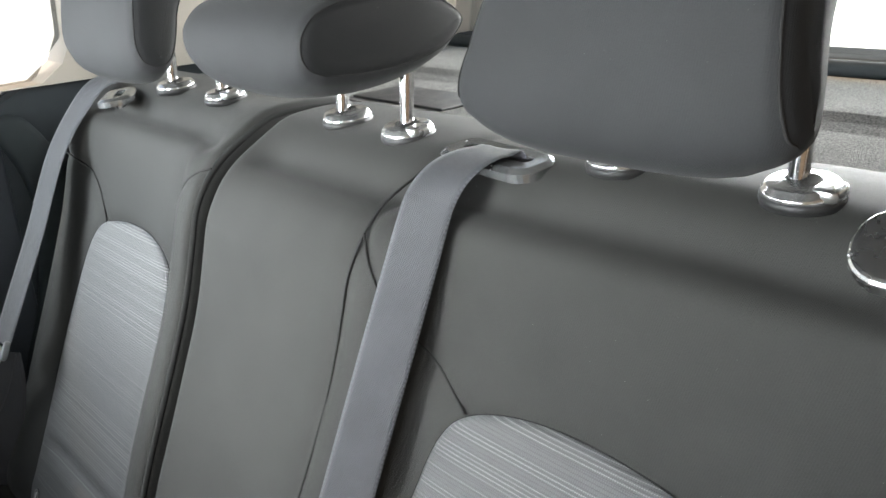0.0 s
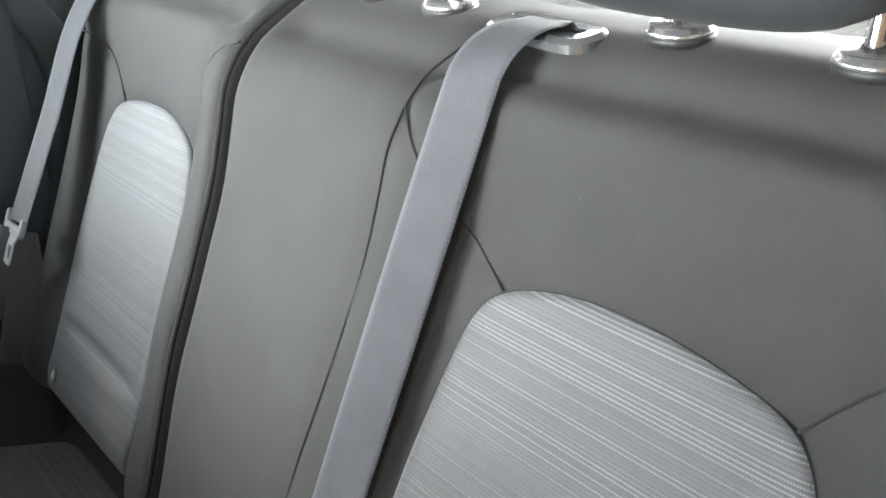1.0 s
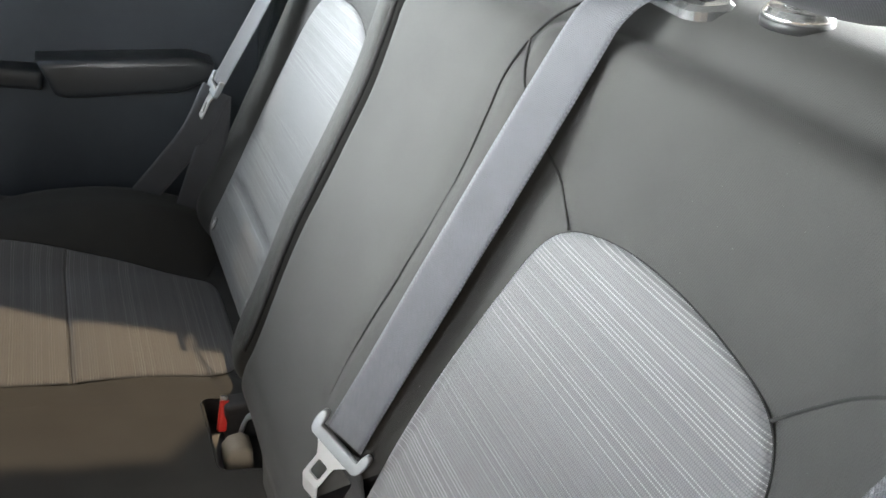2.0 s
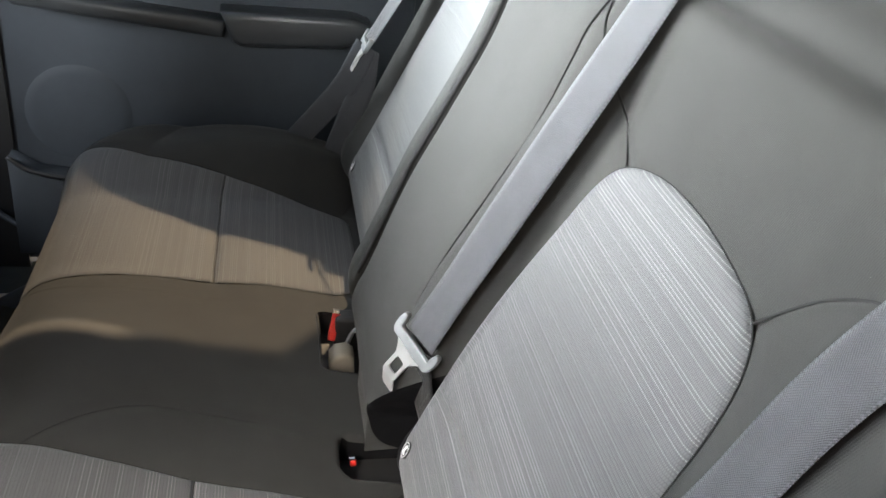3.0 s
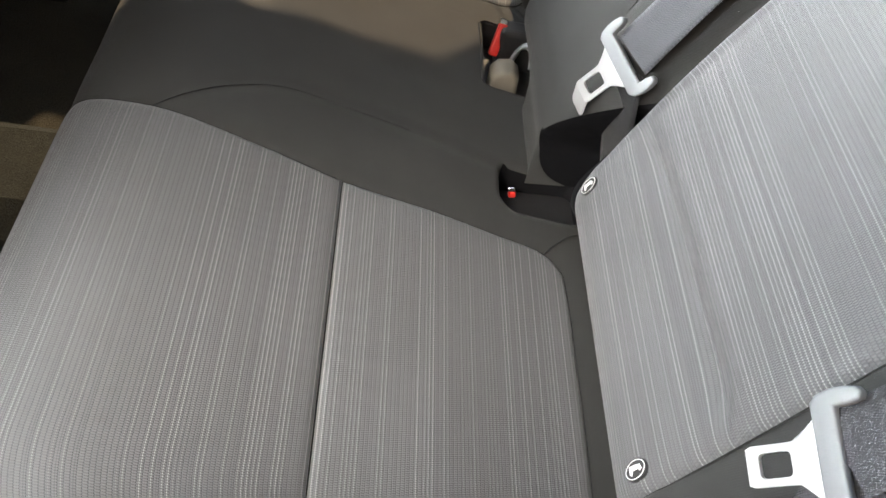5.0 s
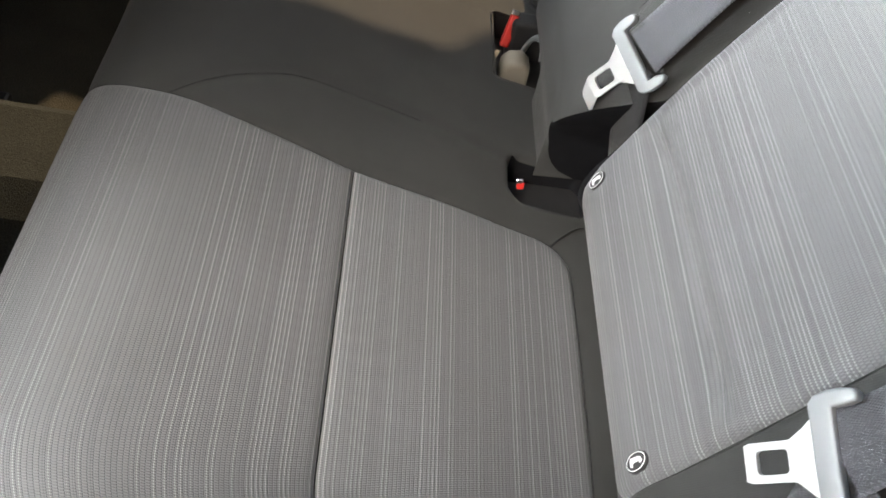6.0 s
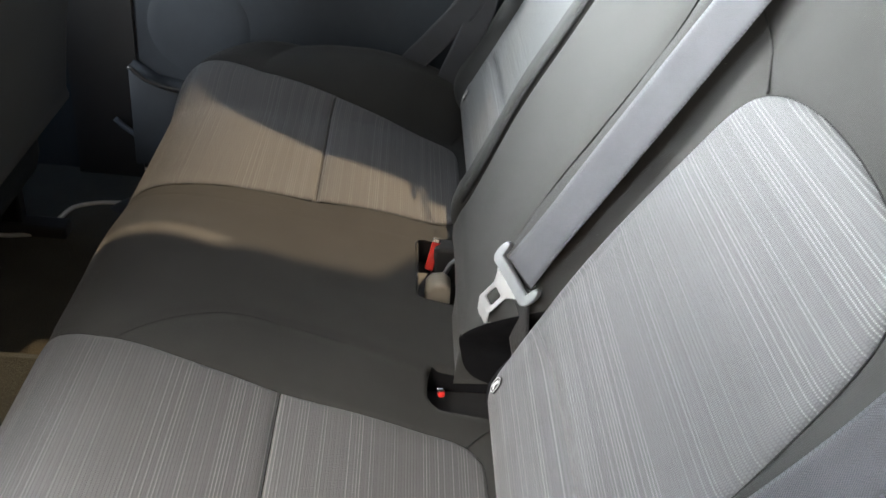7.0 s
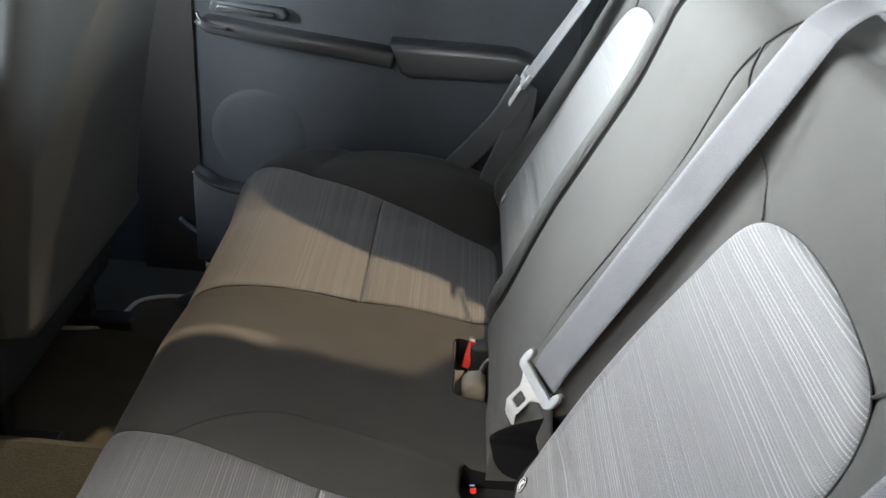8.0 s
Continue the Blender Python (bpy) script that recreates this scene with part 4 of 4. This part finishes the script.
tongue(mid, (0.157, -0.001, 0.505), (-0.17, -0.44, -0.88), (0.80, 0.48, -0.38), (0.150, -0.024, 0.420))
strap(mid, [(0.158, 0.004, 0.500), (0.164, 0.010, 0.46), (0.160, 0.022, 0.41), (0.154, 0.040, 0.35)], [(1, 0.5, 0)] * 4, "black lower webbing", BLACKWEB)

NEAR_DOWN = Vector((-0.30, -0.43, -0.85)).normalized()
NEAR_HEAD = Vector((0.556, 0.012, 0.538)) - NEAR_DOWN * 0.035
near = thing("seat_belt", (0.56, 0.0, 0.36), "grey webbing outer seat belt lying on the backrest, tongue hanging", "seat belt", "rear seat belts")
strap(near, [(0.615, 0.232, 0.960), (0.596, 0.186, 0.90), (0.578, 0.158, 0.84), (0.566, 0.132, 0.775), (0.560, 0.106, 0.70), (0.559, 0.076, 0.64), (0.563, 0.046, 0.596), (0.5665, 0.028, 0.570)],
      [(1, 0.1, 0)] * 6 + [(1, 0.12, -0.12), (1, 0.15, -0.28)])
tongue(near, NEAR_HEAD, NEAR_DOWN, (1, 0.15, -0.3))
strap(near, [(0.568, 0.036, 0.568), (0.588, 0.036, 0.50), (0.615, 0.030, 0.40), (0.64, 0.02, 0.33)], [(1, 0.2, 0.2)] * 4, "grey lower webbing")

far = thing("seat_belt", (-0.56, 0.0, 0.36), "grey webbing outer seat belt hanging beside the far door", "seat belt", "rear seat belts")
strap(far, [(-0.525, 0.240, 0.948), (-0.552, 0.205, 0.935), (-0.572, 0.172, 0.895), (-0.575, 0.135, 0.84), (-0.570, 0.090, 0.75), (-0.562, 0.045, 0.67), (-0.558, 0.012, 0.610)],
      [(1, 0.2, 0)] * 7)
tongue(far, (-0.557, 0.006, 0.605), (0.0, -0.40, -0.9), (1, 0.0, 0.05))
strap(far, [(-0.558, 0.008, 0.600), (-0.585, -0.020, 0.52), (-0.620, -0.065, 0.44), (-0.650, -0.105, 0.37), (-0.675, -0.125, 0.28)], [(0.6, 0.8, -0.3)] + [(0.2, 0.9, -0.45)] * 4, "grey lower webbing")
strap(far, [(-0.556, 0.012, 0.598), (-0.578, 0.008, 0.52), (-0.598, -0.014, 0.43), (-0.615, -0.030, 0.36), (-0.630, -0.036, 0.26)], [(0.6, 0.8, -0.3)] + [(0.3, 0.95, -0.15)] * 4, "grey lower webbing")


# ---- anchor tags at the foot of the backrests ----
def anchor_tag(base, x):
    p = Vector(on_back(x, 0.402, 0.0030))
    m = Matrix.Translation(p) @ Euler((radians(68), 0, 0)).to_matrix().to_4x4()
    v, f = prism(round_rect(0, 0, 0.0150, 0.0205, 0.0074, 8), "z", -0.004, 0.0012, 0.0006)
    tag = part("anchor_tag", [m @ Vector(q) for q in v], f, BLACK, base, "black anchor point tag with white pictogram", smooth=False)
    v, f = tube([m @ Vector((0.0066 * math.cos(a), 0.0092 * math.sin(a), 0.0013)) for a in np.linspace(0, 2 * math.pi, 25)[:-1]], 0.00035, 6, True)
    part("print_ring", v, f, WHITE, tag)
    v, f = prism([(-0.0036, -0.0052), (0.0024, -0.0056), (0.0036, -0.0036), (0.0004, -0.0026), (0.0006, 0.0030), (0.0026, 0.0040), (0.0012, 0.0062), (-0.0022, 0.0050), (-0.0032, 0.0010)], "z", 0.0010, 0.0016)
    part("print_figure", [m @ Vector(q) for q in v], f, WHITE, tag, smooth=False)


for base, x in ((big, 0.209), (big, 0.491), (small, -0.491)):
    anchor_tag(base, x)

# ---- the car round the bench ----
def structure(name, verts, faces, mat, label, smooth=False):
    ob = part(name, verts, faces, mat, None, label, None, smooth)
    return tagged(ob, label, name.split("_")[0], "", "structure")


v, f = box((-0.80, -2.3, -0.06), (0.80, 1.15, 0.0))
structure("floor", v, f, FLOORC, "dark carpeted car floor")
v, f = prism([(-0.13, 0.0), (-0.10, 0.10), (-0.06, 0.13), (0.06, 0.13), (0.10, 0.10), (0.13, 0.0)], "y", -2.2, -0.46)
structure("tunnel", v, f, FLOORC, "dark carpeted centre tunnel")
# out of view; its height is set to block low windscreen light
v, f = prism([(-1.70, 0.10), (-0.76, 0.10), (-0.74, 0.69), (-0.78, 0.735), (-1.20, 0.74), (-1.30, 0.62), (-1.70, 0.58)], "x", -0.088, 0.083, 0.02, 3)
structure("console", v, f, DARKTRIM, "unseen dark centre console, raised to shade the lower middle backrest")
v, f = box((-0.66, -0.40, 0.0), (0.66, 0.36, 0.29))
structure("seat_base", v, f, BLACK, "black pan under the rear bench")
bm = bmesh.new()
roof = [(-1.35, 1.31), (-1.02, 1.325), (-0.4, 1.34), (0.06, 1.337), (0.5, 1.325), (0.98, 1.27)]
cols = (-0.80, -0.46, 0.46, 0.80)
for dz in (0.0, 0.04):
    grid = [[bm.verts.new((x, y, z + dz)) for x in cols] for y, z in roof]
    for a in range(len(roof) - 1):
        for b in range(3):
            bm.faces.new((grid[a][b], grid[a][b + 1], grid[a + 1][b + 1], grid[a + 1][b]))
v, f = from_bm(bm)
structure("ceiling", v, f, LINER, "pale fabric roof lining")

# far side: wall of the body with door window and pillars
def side_wall(name, outline, mat, label, x0=-0.86, x1=-0.795):
    v, f = prism(outline, "x", x0, x1)
    return structure(name, v, f, mat, label)


side_wall("wall_front", [(-2.3, -0.05), (-0.74, -0.05), (-0.74, 0.68), (-1.6, 0.66), (-2.3, 0.70)], DARKTRIM, "dark front door inner panel")
side_wall("pillar_1", [(-0.78, -0.05), (-0.642, -0.05), (-0.642, 1.33), (-0.76, 1.33)], BLACK, "dark centre pillar trim", -0.86, -0.778)
side_wall("wall_quarter", [(0.06, -0.05), (1.15, -0.05), (1.15, 0.915), (0.185, 0.915), (0.125, 0.886), (0.06, 0.874)], DARKTRIM, "dark lower quarter trim", -0.86, -0.80)
side_wall("pillar_2", [(0.125, 0.915), (1.15, 0.915), (1.10, 1.33), (0.16, 1.33), (0.20, 1.20), (0.242, 1.10), (0.268, 1.045), (0.264, 0.985), (0.243, 0.945), (0.205, 0.918), (0.125, 0.9155)], BEIGE, "beige rear pillar trim", -0.86, -0.785)
# unseen; lower edge shaped to cut the sun patch's near side
side_wall("roof_rail", [(-2.0, 1.325), (-0.04, 1.322), (0.02, 1.275), (0.10, 1.232), (0.20, 1.202), (0.42, 1.19), (0.42, 1.34), (-2.0, 1.34)], LINER, "pale roof rail trim", -0.80, -0.70)

door = thing("door_1", (-0.78, -0.25, 0.2), "dark plastic rear door panel, closed, with armrest and speaker", "car door", "", "structure")
# the unseen front stretch is shaped to cut the sun patch's far side
belt_line = [(-0.655, 1.21), (-0.47, 1.21), (-0.46, 0.66), (-0.365, 0.685), (-0.30, 0.735), (-0.21, 0.792), (-0.12, 0.828), (0.02, 0.866), (0.125, 0.882)]
v, f = prism([(-0.655, 0.02), (-0.05, 0.02), (0.02, 0.10), (0.06, 0.24), (0.125, 0.42)] + belt_line[::-1], "x", -0.855, -0.782, 0.006)
part("panel", v, f, DOORP, door, smooth=False)
# armrest pad with a sloped front and the grab rail before it
v, f = prism([(-0.245, 0.592), (-0.222, 0.536), (-0.205, 0.528), (-0.02, 0.536), (0.035, 0.560), (0.035, 0.585), (0.0, 0.596)], "x", -0.80, -0.722, 0.012, 4)
part("armrest", v, f, ARMP, door, "dark armrest pad")
v, f = prism([(-0.630, 0.592), (-0.600, 0.572), (-0.24, 0.538), (-0.236, 0.572), (-0.42, 0.586), (-0.61, 0.602)], "x", -0.80, -0.738, 0.009, 3)
part("grab_rail", v, f, ARMP, door, "dark moulded grab rail")
v, f = tube(spline([(-0.745, -0.622, 0.612), (-0.737, -0.612, 0.600), (-0.735, -0.590, 0.592), (-0.735, -0.560, 0.588)], 0.004), 0.0035, 8)
part("trim_tip", v, f, ARMP, door)
v, f = prism([(-0.605, 0.612), (-0.46, 0.604), (-0.448, 0.616), (-0.46, 0.628), (-0.60, 0.634)], "x", -0.80, -0.765, 0.006, 3)
hd = part("handle_bezel", v, f, DOORP, door)
v, f = prism([(-0.59, 0.616), (-0.475, 0.610), (-0.475, 0.620), (-0.585, 0.627)], "x", -0.79, -0.758, 0.004, 2)
part("inner_handle", v, f, ARMP, hd)
rot = Euler((0, radians(90), 0)).to_matrix().to_4x4()
v, f = lathe([(0.112, -0.01), (0.106, 0.000), (0.098, 0.0035), (0.080, 0.0045), (0.03, 0.004), (0.001, 0.004)], (-0.785, -0.515, 0.355), 40, rot)
part("speaker_grille", v, f, DOORP, door)
v, f = prism([(-0.645, 0.275), (-0.60, 0.245), (-0.50, 0.232), (-0.28, 0.236), (-0.12, 0.25), (-0.10, 0.08), (-0.645, 0.06)], "x", -0.80, -0.735, 0.0015, 1)
part("map_pocket", v, f, DOORP, door)
v, f = tube(spline([(-0.735, -0.645, 0.278), (-0.733, -0.60, 0.249), (-0.733, -0.50, 0.236), (-0.733, -0.28, 0.240), (-0.733, -0.12, 0.254)], 0.01), 0.005, 8)
part("pocket_lip", v, f, ARMP, door)
v, f = prism([(-0.48, 0.655), (-0.365, 0.678), (-0.21, 0.785), (-0.12, 0.822), (0.02, 0.860), (0.125, 0.876), (0.205, 0.912), (0.235, 0.953), (0.266, 0.985), (0.272, 1.05), (0.245, 1.11), (0.20, 1.21), (0.15, 1.34), (-0.48, 1.34)], "x", -0.838, -0.834)
part("window_pane", v, f, GLASS, door, "tinted window pane", smooth=False)
seal_line = spline([(0.128, 0.44), (0.190, 0.58), (0.214, 0.70), (0.205, 0.80), (0.170, 0.866), (0.135, 0.878), (0.116, 0.855), (0.145, 0.78), (0.152, 0.70), (0.130, 0.58), (0.085, 0.46), (0.128, 0.44)], 0.012)[:-1]
v, f = prism([tuple(p) for p in seal_line], "x", -0.80, -0.772, 0.011, 4)
structure("door_seal", v, f, RUBBER, "black rubber door seal", True)

v, f = tube(spline([(-0.768, -0.690, 0.142), (-0.758, -0.665, 0.128), (-0.746, -0.630, 0.116), (-0.740, -0.56, 0.106), (-0.740, -0.40, 0.10)], 0.01), 0.006, 8)
structure("sill_trim", v, f, DOORP, "grey rounded sill trim strip", True)

# rear: parcel shelf, tailgate and rear window
shelf = thing("parcel_shelf", (0, 0.6, 0.90), "grey felt parcel shelf behind the backrests", "parcel shelf")
v, f = prism([(0.428, 0.885), (0.440, 0.905), (0.62, 0.900), (0.645, 0.905), (0.66, 0.912), (0.68, 0.913), (0.90, 0.905), (0.91, 0.900), (0.91, 0.87)], "x", -0.62, 0.62, 0.006, 2)
part("board", v, f, FELT, shelf, smooth=False)
# the grip recess's dark, drawn as a thin black plate on the board
v, f = box((-0.30, 0.455, 0.9035), (-0.12, 0.545, 0.9075), 0.0015)
part("grip_dark_plate", v, f, BLACK, shelf, "thin black plate for the dark of the grip recess", smooth=False)
for sx in (-1, 1):
    v, f = box((sx * 0.71 - 0.09, 0.40, 0.86), (sx * 0.71 + 0.09, 0.92, 0.895), 0.006)
    structure("shelf_ledge" if sx < 0 else "shelf_ledge_1", v, f, DARKTRIM, "dark side ledge under the parcel shelf")
v, f = tube([(-0.63, 0.915, 0.914), (0.63, 0.915, 0.914)], 0.011, 12)
part("edge_roll", v, f, DARKTRIM, shelf, "dark rolled rear edge")
v, f = box((-0.80, 0.98, -0.05), (0.80, 1.10, 0.916), 0.01)
structure("tailgate", v, f, DARKTRIM, "dark tailgate lower trim")
for s in (-1, 1):
    v, f = prism([(s * 0.80, 0.912), (s * 0.66, 0.912), (s * 0.60, 1.26), (s * 0.80, 1.26)], "y", 0.98, 1.06)
    structure("pillar_3" if s < 0 else "pillar_4", v, f, BEIGE, "beige tailgate frame trim")
v, f = box((-0.66, 1.02, 0.912), (0.66, 1.024, 1.27))
structure("window_1", v, f, CLEAR, "clear rear window pane")
# near side: open doorway
v, f = box((0.70, -0.75, -0.05), (0.84, 0.30, 0.20), 0.02)
structure("door_sill", v, f, DARKTRIM, "dark door sill")
v, f = prism([(0.36, -0.05), (1.15, -0.05), (1.10, 1.33), (0.52, 1.33), (0.44, 0.95)], "x", 0.79, 0.86)
structure("pillar_5", v, f, BEIGE, "beige rear pillar trim of the open side")
v, f = box((0.72, -2.0, 1.25), (0.86, 0.6, 1.34), 0.01)
structure("roof_rail_1", v, f, LINER, "pale roof rail trim")
v, f = box((0.76, -0.92, -0.05), (0.86, -0.80, 1.33), 0.01)
structure("pillar_6", v, f, DARKTRIM, "dark centre pillar trim of the open side")
v, f = prism([(-2.3, -0.05), (-0.80, -0.05), (-0.80, 0.74), (-1.6, 0.70), (-2.3, 0.72)], "x", 0.795, 0.86)
structure("wall_front_1", v, f, DARKTRIM, "dark front door inner panel of the open side")
v, f = box((-0.80, -2.3, 0.0), (0.80, -2.0, 0.78), 0.05)
structure("dashboard", v, f, DARKTRIM, "dark dashboard and bulkhead")
v, f = box((-0.66, -0.40 + 0.78, 0.0), (0.66, 0.98, 0.03))
structure("boot_floor", v, f, FLOORC, "dark boot floor carpet")

# far front seat
fs = thing("front_seat", (-0.34, -0.85, 0.0), "dark cloth front seat seen from behind", "car seat")
outl = [(-0.70, 0.285), (-0.705, 0.30), (-0.690, 0.42), (-0.655, 0.60), (-0.610, 0.80), (-0.60, 0.93), (-0.64, 0.97), (-0.70, 0.93), (-0.78, 0.60), (-0.84, 0.30), (-0.78, 0.27)]
v, f = prism(outl, "x", -0.60, -0.09, 0.035, 4)
part("backrest", v, f, plain_fabric("front_seat_cloth", (0.050, 0.055, 0.057), 0.05), fs)
v, f = box((-0.59, -1.35, 0.12), (-0.10, -0.76, 0.30), 0.05, 3)
part("seat", v, f, DARKTRIM, fs)
for x in (-0.53, -0.17):
    v, f = box((x - 0.02, -1.30, 0.0), (x + 0.02, -0.72, 0.035), 0.005)
    r = part("seat_rail", v, f, BLACK, fs, "black seat rail", smooth=False)
    v, f = box((x - 0.015, -0.84, 0.035), (x + 0.015, -0.80, 0.13), 0.004)
    part("rail_foot", v, f, BLACK, r, smooth=False)

# unseen near front seat, slid forward to let windscreen light reach the near panel
copy_thing(fs, Matrix.Translation((0.345, -1.19, 0.0)))

# floor mat with a pale bound edge
mat_ = thing("floor_mat", (-0.35, -0.6, 0.0), "brown carpet floor mat with pale bound edge", "floor mat")
edge = spline([(-0.44, -1.00), (-0.47, -0.93), (-0.499, -0.855), (-0.506, -0.812), (-0.526, -0.768), (-0.578, -0.753), (-0.618, -0.740), (-0.643, -0.696), (-0.653, -0.63)], 0.012)
ring = [tuple(p) for p in edge] + [(-0.655, -0.42), (-0.16, -0.42), (-0.14, -0.5), (-0.14, -1.0)]
v, f = prism(ring, "z", 0.002, 0.012)
part("mat", v, f, MATC, mat_, smooth=False)
v, f = tube([(p[0], p[1], 0.013) for p in edge], 0.005, 8)
part("bound_edge", v, f, PALE, mat_, "pale stitched edge")

# outside
v, f = box((-400, -400, -0.40), (400, 400, -0.36))
structure("ground", v, f, GROUND, "worn grey sunlit paving")
# unseen wall, added so that sunlight bounces warm into the near side
BOUNCE = carpet("bounce_brown", (0.13, 0.105, 0.08), (0.19, 0.155, 0.12), 0.1)
v, f = box((2.10, -5.0, -0.38), (2.30, 5.0, 2.30))
structure("wall_outside", v, f, BOUNCE, "unseen brownish wall added to bounce warm light into the car")
# self-lit backdrops added for the white brightness beyond the far and rear windows
GLOW = bpy.data.materials.new("backdrop_glow")
GLOW.use_nodes = True
ht = GLOW.node_tree
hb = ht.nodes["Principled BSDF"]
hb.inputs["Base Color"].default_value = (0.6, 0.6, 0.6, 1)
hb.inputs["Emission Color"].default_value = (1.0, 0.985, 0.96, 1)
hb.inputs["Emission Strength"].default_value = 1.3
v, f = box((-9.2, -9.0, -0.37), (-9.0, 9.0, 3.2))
structure("backdrop", v, f, GLOW, "glowing backdrop for the bright outside beyond the far window")
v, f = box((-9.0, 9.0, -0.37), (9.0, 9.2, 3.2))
structure("backdrop_1", v, f, GLOW, "glowing backdrop for the bright outside beyond the rear window")
